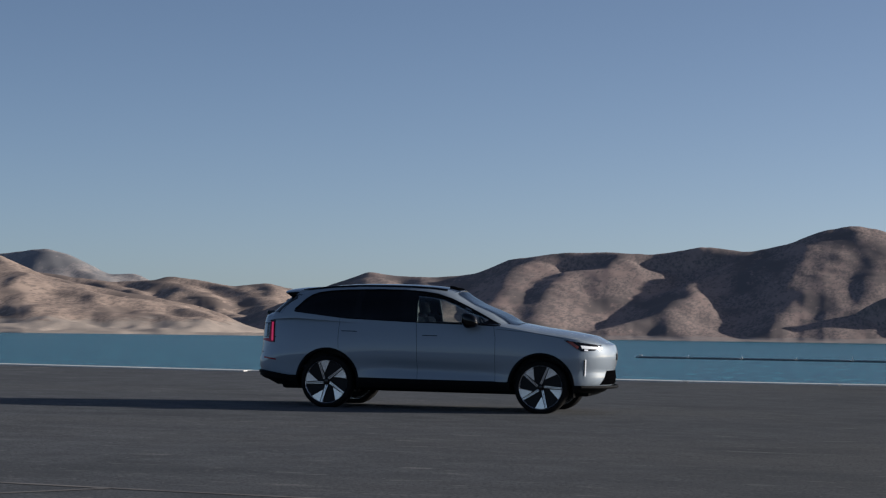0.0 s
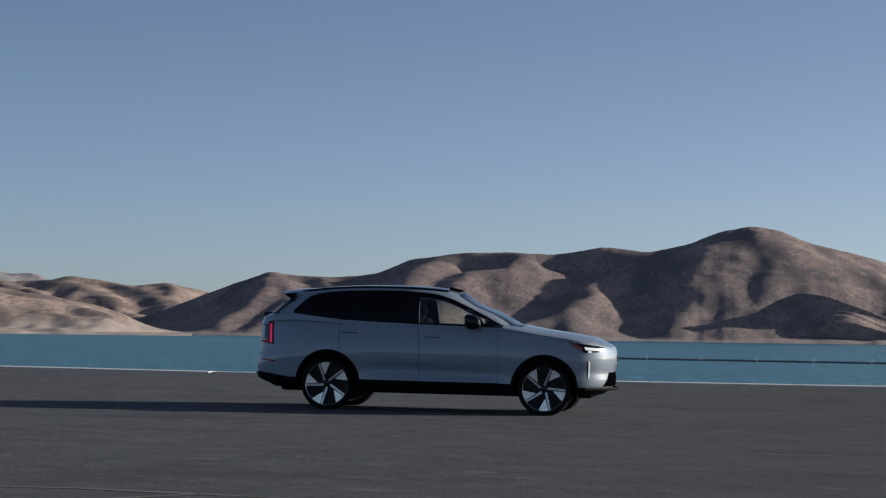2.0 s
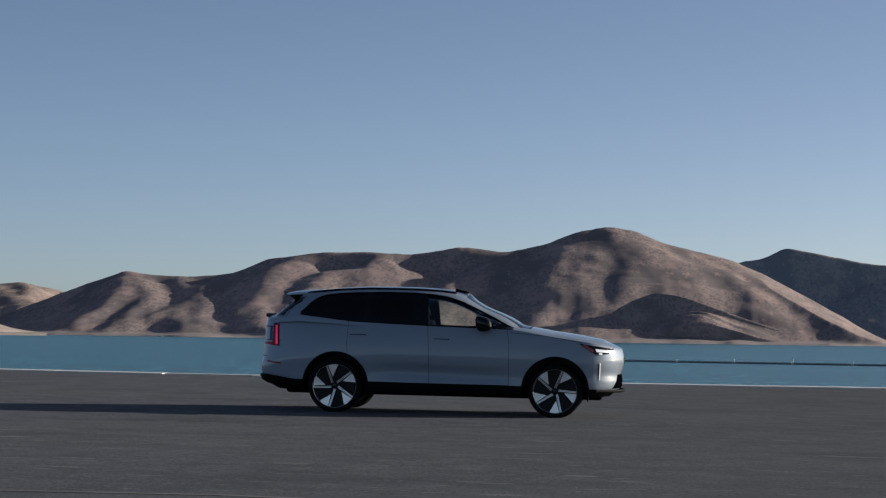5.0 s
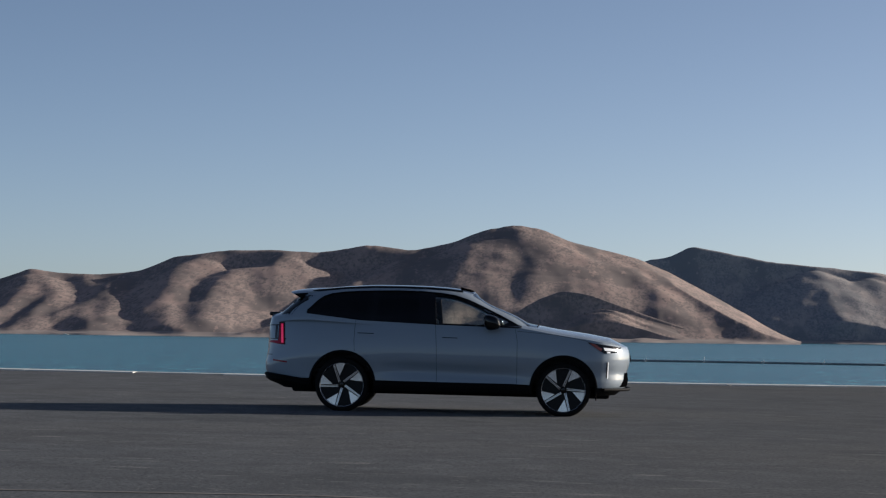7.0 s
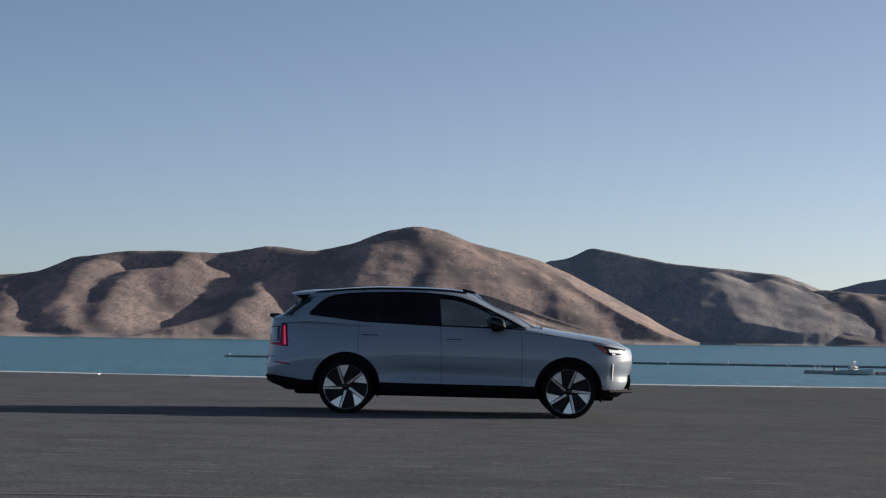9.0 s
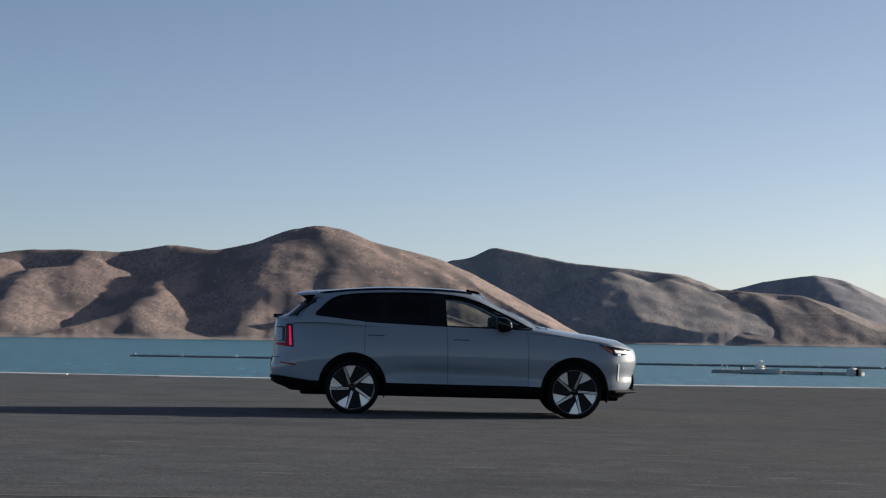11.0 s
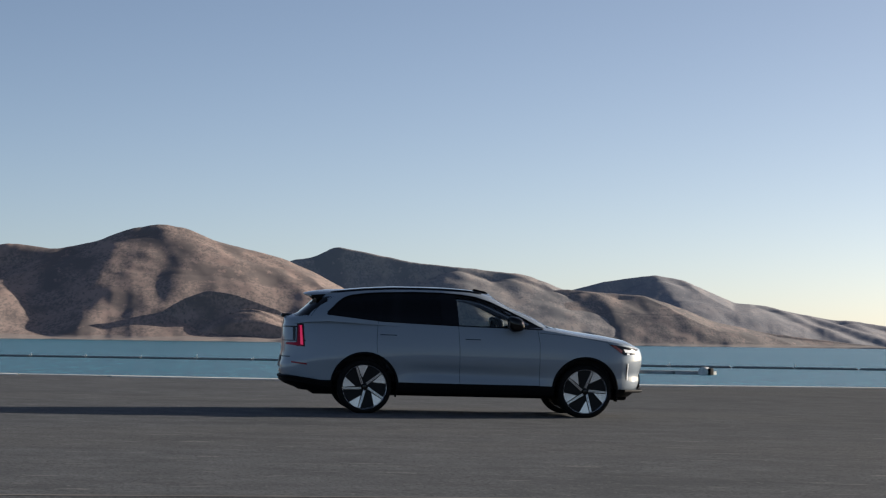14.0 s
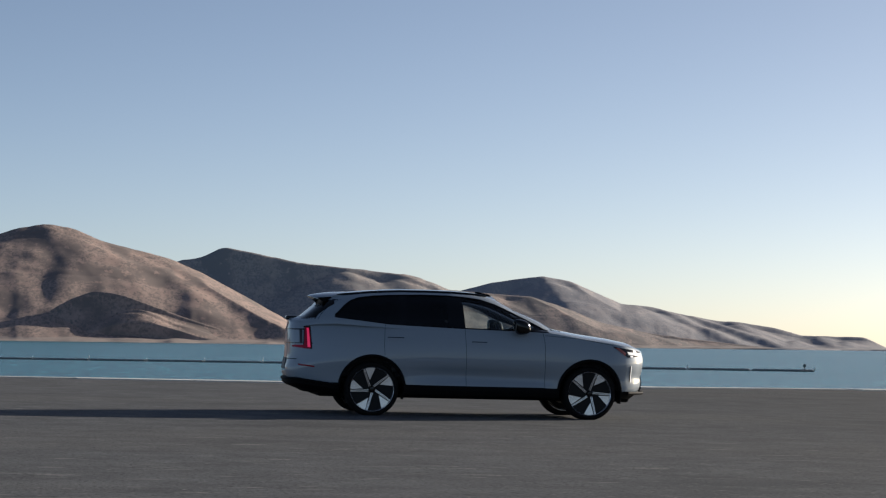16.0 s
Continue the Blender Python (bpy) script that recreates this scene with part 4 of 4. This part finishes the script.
        # flush handles
        for x0, x1, z in ((-1.285, -1.085, 1.045), (-0.14, 0.045, 1.01)):
            part("door_handle", put(slab(bvh, [(x0, 0, z - 0.012), (x1, 0, z - 0.014), (x1, 0, z + 0.010), (x0, 0, z + 0.012)], 8, 2, 0.008, 0.016, (0, 1, 0))), M["car_paint"], car, "flush painted door handle")
            part("handle_recess", put(slab(bvh, [(x0 - 0.01, 0, z + 0.010), (x1 + 0.01, 0, z + 0.008), (x1 + 0.01, 0, z + 0.020), (x0 - 0.01, 0, z + 0.022)], 8, 2, 0.002, 0.004, (0, 1, 0))), M["black_plastic"], car, "dark recess over the handle")
        # mirror
        mirror = new("door_mirror")
        mirror.parent = car
        tagged(mirror, "gloss black door mirror")
        sg = 1 if flip else -1
        bm = bmesh.new()
        bmesh.ops.create_uvsphere(bm, u_segments=24, v_segments=16, radius=1)
        for v in bm.verts:
            c = v.co
            k = Vector((math.copysign(abs(c.x) ** 0.7, c.x), math.copysign(abs(c.y) ** 0.75, c.y), math.copysign(abs(c.z) ** 0.7, c.z)))
            v.co = Vector((0.52 + k.x * 0.11 - 0.02 * k.z, sg * (1.03 + sg * k.y * 0.115), 1.243 + k.z * (0.102 - 0.018 * k.x)))
        part("mirror_shell", bm, M["gloss_black"], mirror, "gloss black mirror shell")
        part("mirror_arm", box(0.49, 0.57, *sorted((sg * 0.86, sg * 1.0)), 1.150, 1.19, 0.015), M["gloss_black"], mirror, "black mirror arm")
        part("mirror_glass", box(0.418, 0.425, *sorted((sg * 0.94, sg * 1.12)), 1.20, 1.29, 0.002), M["brake"], mirror, "mirror glass")
        # tail lamps
        part("tail_lamp", put(slab(bvh, [(-2.395, 0, 0.90), (-2.305, 0, 0.895), (-2.33, 0, 1.17), (-2.385, 0, 1.17)], 8, 10, 0.012, 0.02, (0, 1, 0))), M["red_lens"], car, "red upright tail lamp")
        part("tail_light_bar", put(slab(bvh, [(-2.352, 0, 0.905), (-2.318, 0, 0.902), (-2.338, 0, 1.16), (-2.365, 0, 1.16)], 4, 10, 0.017, 0.01, (0, 1, 0))), M["tail_glow"], car, "glowing pink-red light bar")
        part("tail_lamp_foot", put(slab(bvh, [(-2.52, 0, 0.90), (-2.32, 0, 0.882), (-2.32, 0, 0.935), (-2.52, 0, 0.93)], 30, 3, 0.011, 0.02, (0, 1, 0))), M["red_lens"], car, "red foot of the tail lamp")
        part("tail_lamp_frame", put(slab(bvh, [(-2.41, 0, 0.885), (-2.292, 0, 0.878), (-2.315, 0, 1.185), (-2.40, 0, 1.185)], 8, 10, 0.004, 0.02, (0, 1, 0))), M["gloss_black"], car, "thin black tail lamp surround")
        part("tail_lamp_inner_foot", put(slab(bvh, [(0, -0.70, 0.898), (0, -0.48, 0.902), (0, -0.48, 0.926), (0, -0.70, 0.929)], 16, 2, 0.011, 0.02, (1, 0, 0))), M["red_lens"], car, "red inner foot of the tail lamp")
        part("tailgate_recess_edge", put(slab(bvh, [(-2.452, 0, 0.955), (-2.418, 0, 0.955), (-2.418, 0, 1.145), (-2.452, 0, 1.145)], 2, 10, 0.004, 0.012, (0, 1, 0))), M["gloss_black"], car, "dark upright edge of the tailgate recess")
        part("side_reflector", put(slab(bvh, [(-2.47, 0, 0.655), (-2.26, 0, 0.635), (-2.26, 0, 0.655), (-2.47, 0, 0.68)], 6, 2, 0.005, 0.01, (0, 1, 0))), M["reflector"], car, "red bumper reflector")
        # head lamps
        part("head_lamp", put(slab(bvh, [(1.80, 0, 1.008), (2.03, 0, 0.862), (2.20, 0, 0.875), (2.27, 0, 0.948)], 12, 6, 0.006, 0.02, (0, 1, 0))), M["gloss_black"], car, "dark head lamp lens")
        part("side_marker", put(slab(bvh, [(1.83, 0, 0.995), (1.985, 0, 0.885), (2.0, 0, 0.925), (1.90, 0, 0.99)], 6, 4, 0.010, 0.012, (0, 1, 0))), M["amber_lens"], car, "amber side marker")
        part("day_light", put(slab(bvh, [(2.04, 0, 0.900), (2.285, 0, 0.888), (2.28, 0, 0.918), (2.02, 0, 0.942)], 10, 2, 0.014, 0.014, (0, 1, 0))), M["lamp_white"], car, "white daytime light bar")
        part("day_light_foot", put(slab(bvh, [(2.07, 0, 0.868), (2.115, 0, 0.866), (2.115, 0, 0.888), (2.07, 0, 0.890)], 4, 2, 0.013, 0.014, (0, 1, 0))), M["lamp_white"], car, "white foot of the daytime light")
        part("air_slot", put(slab(bvh, [(2.062, 0, 0.535), (2.075, 0, 0.53), (2.082, 0, 0.745), (2.066, 0, 0.74)], 3, 8, 0.003, 0.01, (0, 1, 0))), M["black_plastic"], car, "narrow black air slot")
        # the slot edge takes the lamp material, with its added glow
        part("slot_trim", put(slab(bvh, [(2.076, 0, 0.525), (2.09, 0, 0.525), (2.098, 0, 0.75), (2.083, 0, 0.75)], 3, 8, 0.008, 0.014, (0, 1, 0))), M["lamp_white"], car, "faintly glowing white edge of the air slot")
        part("mud_flap", put(box(-1.075, -1.06, -0.90, -0.72, 0.23, 0.33, 0.006)), M["black_plastic"], car)
        part("mud_flap", put(box(1.925, 1.94, -0.90, -0.70, 0.23, 0.34, 0.006)), M["black_plastic"], car)

    # windscreen and rear window
    for name, x0, x1, z0, z1, y0, y1, way, label in (("windscreen", 1.13, 0.225, 1.225, 1.675, 0.70, 0.49, (-0.5, 0, -0.866), "raked clear windscreen"),
                                                    ("rear_screen", -2.46, -2.20, 1.285, 1.56, 0.72, 0.63, (1, 0, 0), "dark raked rear window")):
        wv = Vector(way)
        corners = [(x0, -y0, z0), (x0, y0, z0), (x1, y1, z1), (x1, -y1, z1)]
        bm = slab(bvh, corners, 40, 14, 0.001, 0.005, way)
        part(name, bm, M["wind_glass"] if name == "windscreen" else M["privacy_glass"], car, label)
    part("roof_glass", slab(bvh, [(-1.35, -0.40, 0), (0.24, -0.38, 0), (0.24, 0.38, 0), (-1.35, 0.40, 0)], 24, 10, 0.004, 0.012, (0, 0, -1)), M["gloss_black"], car, "black panoramic glass roof")
    # roof sensor pod
    bm = bmesh.new()
    bmesh.ops.create_uvsphere(bm, u_segments=24, v_segments=12, radius=1)
    for v in bm.verts:
        k = v.co
        v.co = Vector((0.15 + 0.10 * math.copysign(abs(k.x) ** 0.6, k.x), 0.23 * math.copysign(abs(k.y) ** 0.6, k.y), 1.672 + 0.027 * math.copysign(abs(k.z) ** 0.6, k.z) - 0.035 * k.x))
    part("sensor_pod", bm, M["grille_black"], car, "satin black roof sensor pod")
    # roof spoiler
    bm = bmesh.new()
    prof = [(-1.80, 1.672), (-2.0, 1.662), (-2.17, 1.640), (-2.275, 1.618), (-2.300, 1.606), (-2.280, 1.598), (-2.06, 1.580), (-1.82, 1.56)]
    rings = []
    for s in np.linspace(-1, 1, 25):
        shrink = 0.13 * abs(s) ** 3
        rings.append([bm.verts.new((x + shrink * (1 if x < -2.05 else 0.2), s * lerp(x, [(-2.30, 0.47), (-2.0, 0.53), (-1.8, 0.55)]), z - 0.052 * s * s)) for x, z in prof])
    for a, b in zip(rings, rings[1:]):
        for k in range(len(prof)):
            bm.faces.new((a[k], b[k], b[(k + 1) % len(prof)], a[(k + 1) % len(prof)]))
    bm.faces.new(rings[0])
    bm.faces.new(rings[-1][::-1])
    for y0, y1 in ((-0.50, -0.45), (0.45, 0.50)):
        part("spoiler_fin", add_prism(bmesh.new(), [(-2.22, 1.575), (-1.95, 1.600), (-1.98, 1.535), (-2.11, 1.505)], y0, y1), M["black_plastic"], car, "black fin below the spoiler", smooth=False)
    part("roof_spoiler", bm, M["car_paint"], car, "painted roof spoiler")
    part("rear_wiper", box(-2.60, -2.44, -0.10, 0.10, 1.268, 1.322, 0.02), M["gloss_black"], car, "black rear wiper cover")
    # tailgate trim
    part("tailgate_line", slab(bvh, [(0, -0.66, 1.135), (0, 0.66, 1.135), (0, 0.66, 1.152), (0, -0.66, 1.152)], 60, 2, 0.006, 0.012, (1, 0, 0)), M["gloss_black"], car, "thin dark line across the tailgate")
    part("tailgate_recess_line", slab(bvh, [(0, -0.74, 0.950), (0, 0.74, 0.950), (0, 0.74, 0.962), (0, -0.74, 0.962)], 60, 2, 0.004, 0.012, (1, 0, 0)), M["gloss_black"], car, "dark lower edge of the tailgate recess")
    part("tailgate_gap", slab(bvh, [(0, -0.60, 0.735), (0, 0.60, 0.735), (0, 0.60, 0.745), (0, -0.60, 0.745)], 60, 2, 0.003, 0.006, (1, 0, 0)), M["black_plastic"], car, "dark gap below the tailgate")
    part("number_plate", slab(bvh, [(0, -0.20, 0.60), (0, 0.20, 0.60), (0, 0.20, 0.75), (0, -0.20, 0.75)], 4, 2, 0.01, 0.01, (1, 0, 0)), M["plate"], car, "dark number plate panel")
    # black rear bumper wrap: a ledge that rises towards the tail
    bm = bmesh.new()
    rings = []
    for a in np.linspace(-69, 69, 61):
        d = Vector((-math.cos(radians(a)), math.sin(radians(a)), 0))
        hit = bvh.ray_cast(Vector((-1.6, 0, 0.52)) + d * 3, -d)[0]
        back = min(1, max(0, (-1.97 - hit.x) / 0.5))
        top = 0.425 + 0.065 * back
        prof = [(-0.03, top + 0.004), (0.010, top), (0.024, top - 0.018), (0.020, top - 0.034), (0.006, top - 0.040), (0.002, top - 0.075), (-0.06, top - 0.115), (-0.17, 0.335)]
        rings.append([bm.verts.new((hit.x + d.x * o, hit.y + d.y * o, z)) for o, z in prof])
    for p, q in zip(rings, rings[1:]):
        for k in range(len(p) - 1):
            bm.faces.new((p[k], p[k + 1], q[k + 1], q[k]))
    part("rear_bumper_cladding", bm, M["black_plastic"], car, "black wraparound rear bumper with a ledge")
    # nose: lower grille, lip, badge shape
    part("lower_grille", slab(bvh, [(0, -0.60, 0.41), (0, 0.60, 0.41), (0, 0.42, 0.60), (0, -0.42, 0.60)], 80, 10, 0.008, 0.02, (-1, 0, 0)), M["grille_black"], car, "black lower grille")
    for z in (0.44, 0.485, 0.53, 0.57):
        part("grille_slat", hug_line(bvh, [(0, -0.44, z), (0, 0.44, z)], 0.007, 0.006, (-1, 0, 0), 0.08), M["grille_black"], car, "black grille slat")
    lip = [(2.40 - 0.40 * abs(y / 0.93) ** 2.6, y, 0.375) for y in np.linspace(-0.9, 0.9, 31)]
    bm = tube(lip, 0.022, 8)
    part("front_lip", bm, M["black_plastic"], car, "black front lip")
    part("badge", slab(bvh, [(0, -0.06, 0.74), (0, 0.06, 0.74), (0, 0.06, 0.83), (0, -0.06, 0.83)], 4, 4, 0.012, 0.012, (-1, 0, 0)), M["dark_alloy"], car, "dark square badge")

    for x in (-AXLE, AXLE):
        for near in (True, False):
            build_wheel(car, x, near)

    # cabin
    for y in (-0.38, 0.38):
        build_seat(car, 0.05, y)
        build_seat(car, -0.92, y * 1.05)
        build_seat(car, -1.72, y * 0.9, 0.42)
    part("dashboard", box(0.62, 0.98, -0.70, 0.70, 0.86, 1.17, 0.06), M["cabin_dark"], car, "dark dashboard")
    part("centre_screen", box(0.585, 0.60, -0.10, 0.10, 1.0, 1.24, 0.01, ), M["gloss_black"], car, "upright centre screen")
    part("cabin_floor", box(-2.2, 1.0, -0.75, 0.75, 0.52, 0.58, 0.02), M["cabin_dark"], car)
    wheel = new("steering_wheel")
    wheel.parent = car
    wheel.matrix_basis = Matrix.Translation((0.47, 0.38, 1.13)) @ Matrix.Rotation(radians(68), 4, "Y")
    bm = add_tube(bmesh.new(), [(0.18 * math.cos(a), 0.18 * math.sin(a), 0) for a in np.linspace(0, 2 * math.pi, 37)], 0.016, 8, False)
    part("wheel_rim", bm, M["cabin_dark"], wheel)
    part("wheel_boss", box(-0.05, 0.05, -0.16, 0.16, -0.02, 0.02, 0.012), M["seat"], wheel, "pale steering wheel boss")
    return car


build_car()


# ---- quay edge, lines and what floats on the lake ----
def build_kerb():
    kerb = new("kerb")
    tagged(kerb, "low white-painted concrete kerb along the quay edge", "kerb", kind="structure")
    rnd = random.Random(5)
    x = -66.0
    while x < 86:
        size = rnd.uniform(2.2, 3.2)
        if -8.5 < x < -5.6:
            size = min(size, -5.43 - x)
        low = -8.5 < x < -5.6 or 6.2 < x < 11.6
        high, m = (0.012 if low else 0.016), M["paint_white"]
        gap = rnd.choice((-0.006, -0.004, 0.004))
        p = Vector((x, edge_y(x), dock_z(x, edge_y(x))))
        x1 = x + size * 0.95
        q = Vector((x1, edge_y(x1), dock_z(x1, edge_y(x1))))
        ax = (q - p).normalized()
        ay = Vector((0, 0, 1)).cross(ax).normalized()
        bm = box(0, (q - p).length - gap, -0.55 if low else -0.95, -0.02, -0.03, high, 0.006)
        for v in bm.verts:
            v.co.z += rnd.uniform(-0.001, 0.001)
        ob = part("kerbstone", bm, m, kerb, smooth=False)
        ob.matrix_basis = Matrix.Translation(p) @ Matrix((ax, ay, ax.cross(ay))).transposed().to_4x4()
        x = x1


def build_lines():
    def strip(name, pts, width, label):
        bm = bmesh.new()
        rnd = random.Random(3)
        prev = None
        for a, b in zip(pts, pts[1:]):
            a, b = Vector(a), Vector(b)
            n = max(2, int((b - a).length / 0.35))
            d = (b - a).normalized()
            s = Vector((-d.y, d.x))
            for i in range(n + 1):
                p = a + (b - a) * i / n
                w = width * rnd.uniform(0.75, 1.1) / 2
                q, r = p + s * w, p - s * w
                row = [bm.verts.new((e.x, e.y, dock_z(e.x, e.y) + 0.004)) for e in (q, r)]
                if prev:
                    bm.faces.new((prev[0], prev[1], row[1], row[0]))
                prev = row
        tagged(mesh_object(name, bm, M["line_paint"]), label, "road marking", kind="structure")
    strip("road_marking", [(-9, -16.6), (-5, -16.0), (-2.8, -15.68), (-0.3, -15.40), (0.62, -15.52), (2, -15.68), (9, -16.5)], 0.10, "thin faded pale line across the asphalt")
    strip("road_marking", [(0.62, -15.52), (0.1, -16.23), (-1.2, -18.0), (-3.2, -20.8)], 0.10, "thin faded pale line running aslant on the asphalt")


def build_boom():
    boom = new("floating_boom")
    tagged(boom, "long dark floating boom with small pale marker posts on the lake", "boom")
    a, b = Vector((-53.5, 494, LAKE)), Vector((144.5, 424, LAKE))
    n = 16
    d = (b - a) / n
    side_way = Vector((-d.y, d.x, 0)).normalized()
    rnd = random.Random(9)
    for i in range(n):
        p, q = a + d * i, a + d * (i + 1)
        part("float", tube([p + d * 0.005, p + d * 0.03, q - d * 0.03, q - d * 0.005], [0.20, 0.34, 0.34, 0.20], 10), M["float_grey"], boom, "dark float of the boom")
        bm = tube([p + d * 0.03 + Vector((0, 0, 0.39)), q - d * 0.03 + Vector((0, 0, 0.39))], 0.11, 6)
        part("walk_rail", bm, M["float_white"], boom, "pale weathered rail on the float")
        if i < 11 or i % 2:
            bm = box(-0.2, 0.2, -0.2, 0.2, 0.22, 0.6, 0.08, Matrix.Translation(q))
            add_tube(bm, [q + Vector((0, 0, 0.55)), q + Vector((0.05, 0, rnd.uniform(0.8, 1.25)))], [0.09, 0.05], 8)
            part("marker", bm, M["float_white"], boom, "small marker post on the boom")
    ma, me = Matrix.Translation(a) @ Matrix.Scale(1.1, 4), Matrix.Translation(b + Vector((-1.8, 0, 0))) @ Matrix.Scale(1.7, 4)
    bm = box(-0.2, 1.5, -0.4, 0.4, 0.05, 0.30, 0.06, ma)
    add_box(bm, 0.75, 1.25, -0.3, 0.3, 0.3, 0.72, 0.14, ma)
    for dx in (0.0, 0.45, 0.7):
        add_tube(bm, [ma @ Vector((dx, 0, 0.25)), ma @ Vector((dx + 0.2, 0, 0.75))], 0.09, 6)
    part("end_buoy", bm, M["float_white"], boom, "white end float with a drum")
    bm = box(-0.8, 0.8, -0.3, 0.3, -0.05, 0.18, 0.05, me)
    add_tube(bm, [me @ Vector((-0.2, 0, 0.1)), me @ Vector((-0.2, 0, 0.95))], 0.11, 6)
    add_box(bm, -0.35, -0.05, -0.15, 0.15, 0.55, 0.9, 0.04, me)
    part("end_post", bm, M["float_grey"], boom, "dark end post of the boom")


def build_barge():
    barge = new("floating_dock")
    tagged(barge, "long low grey floating dock on the lake", "dock")
    turn = Matrix.Translation((58.3, 348, LAKE)) @ Matrix.Rotation(math.atan2(-13.5, 21.8), 4, "Z") @ Matrix.Scale(2.19, 4)
    barge.matrix_basis = turn
    for i in range(4):
        part("pontoon", box(i * 2.95, i * 2.95 + 2.85, -0.7, 0.7, -0.15, 0.20, 0.06), M["concrete"], barge, "grey pontoon")
    part("deck", box(0.1, 11.7, -0.62, 0.62, 0.19, 0.25, 0.02), M["concrete"], barge, "weathered deck boards")
    for x in (0.6, 1.0):
        part("bollard", tube([(x, 0, 0.2), (x, 0, 0.62)], 0.05, 8), M["float_white"], barge, "pale bollard")
    # motor boat moored on the near side
    boat = new("motor_boat")
    tagged(boat, "small white motor boat moored at the floating dock", "boat")
    boat.matrix_basis = turn @ Matrix.Translation((4.2, -1.3, 0.0))
    bm = bmesh.new()
    rings = []
    for i in range(15):
        u = i / 14
        w = 0.62 * (1 - max(0, (u - 0.45) / 0.55) ** 2.2) + 0.01
        zt = 0.30 + 0.16 * u ** 2
        x = -1.3 + 2.9 * u
        rings.append([bm.verts.new(p) for p in ((x, -w, zt), (x, -w * 0.8, 0.05), (x, 0, -0.12 + 0.2 * u ** 3), (x, w * 0.8, 0.05), (x, w, zt), (x, w * 0.85, zt - 0.04), (x, 0, zt - 0.12), (x, -w * 0.85, zt - 0.04))])
    for p, q in zip(rings, rings[1:]):
        for k in range(8):
            bm.faces.new((p[k], p[(k + 1) % 8], q[(k + 1) % 8], q[k]))
    bm.faces.new(rings[0])
    bm.faces.new(rings[-1][::-1])
    part("hull", bm, M["float_white"], boat, "white boat hull")
    part("cabin", box(-0.30, 0.30, -0.36, 0.36, 0.22, 0.62, 0.10), M["float_white"], boat, "white low cabin")
    part("windshield", box(0.26, 0.315, -0.31, 0.31, 0.42, 0.57, 0.01), M["gloss_black"], boat, "dark boat window")
    part("arch", tube([(-0.1, -0.36, 0.5), (0.12, -0.22, 0.95), (0.12, 0.22, 0.95), (-0.1, 0.36, 0.5)], 0.045, 8), M["float_white"], boat, "white radar arch")
    part("outboard", box(-1.55, -1.3, -0.12, 0.12, 0.05, 0.50, 0.06), M["float_grey"], boat, "grey outboard engine")
    drum = new("mooring_buoy")
    tagged(drum, "white drum-shaped mooring buoy at the end of the floating dock", "buoy")
    drum.matrix_basis = turn @ Matrix.Translation((11.3, -0.9, 0.0))
    part("drum", add_lathe(bmesh.new(), [(0.02, -0.45), (0.34, -0.45), (0.40, -0.36), (0.40, 0.36), (0.34, 0.45), (0.02, 0.45)], 20, Matrix.Translation((0, 0, 0.18))), M["float_white"], drum, "white drum")
    part("fender", box(0.35, 0.6, -0.35, 0.35, -0.05, 0.5, 0.08), M["rubber"], drum, "dark rubber fender")
    # a small boat far off by the shore
    far = copy_thing(boat, Matrix.Translation((-603, 2750, LAKE)) @ Matrix.Rotation(radians(20), 4, "Z"))
    tagged(far, "tiny white boat lying by the far shore", "boat")


build_kerb()
build_lines()
build_boom()
build_barge()
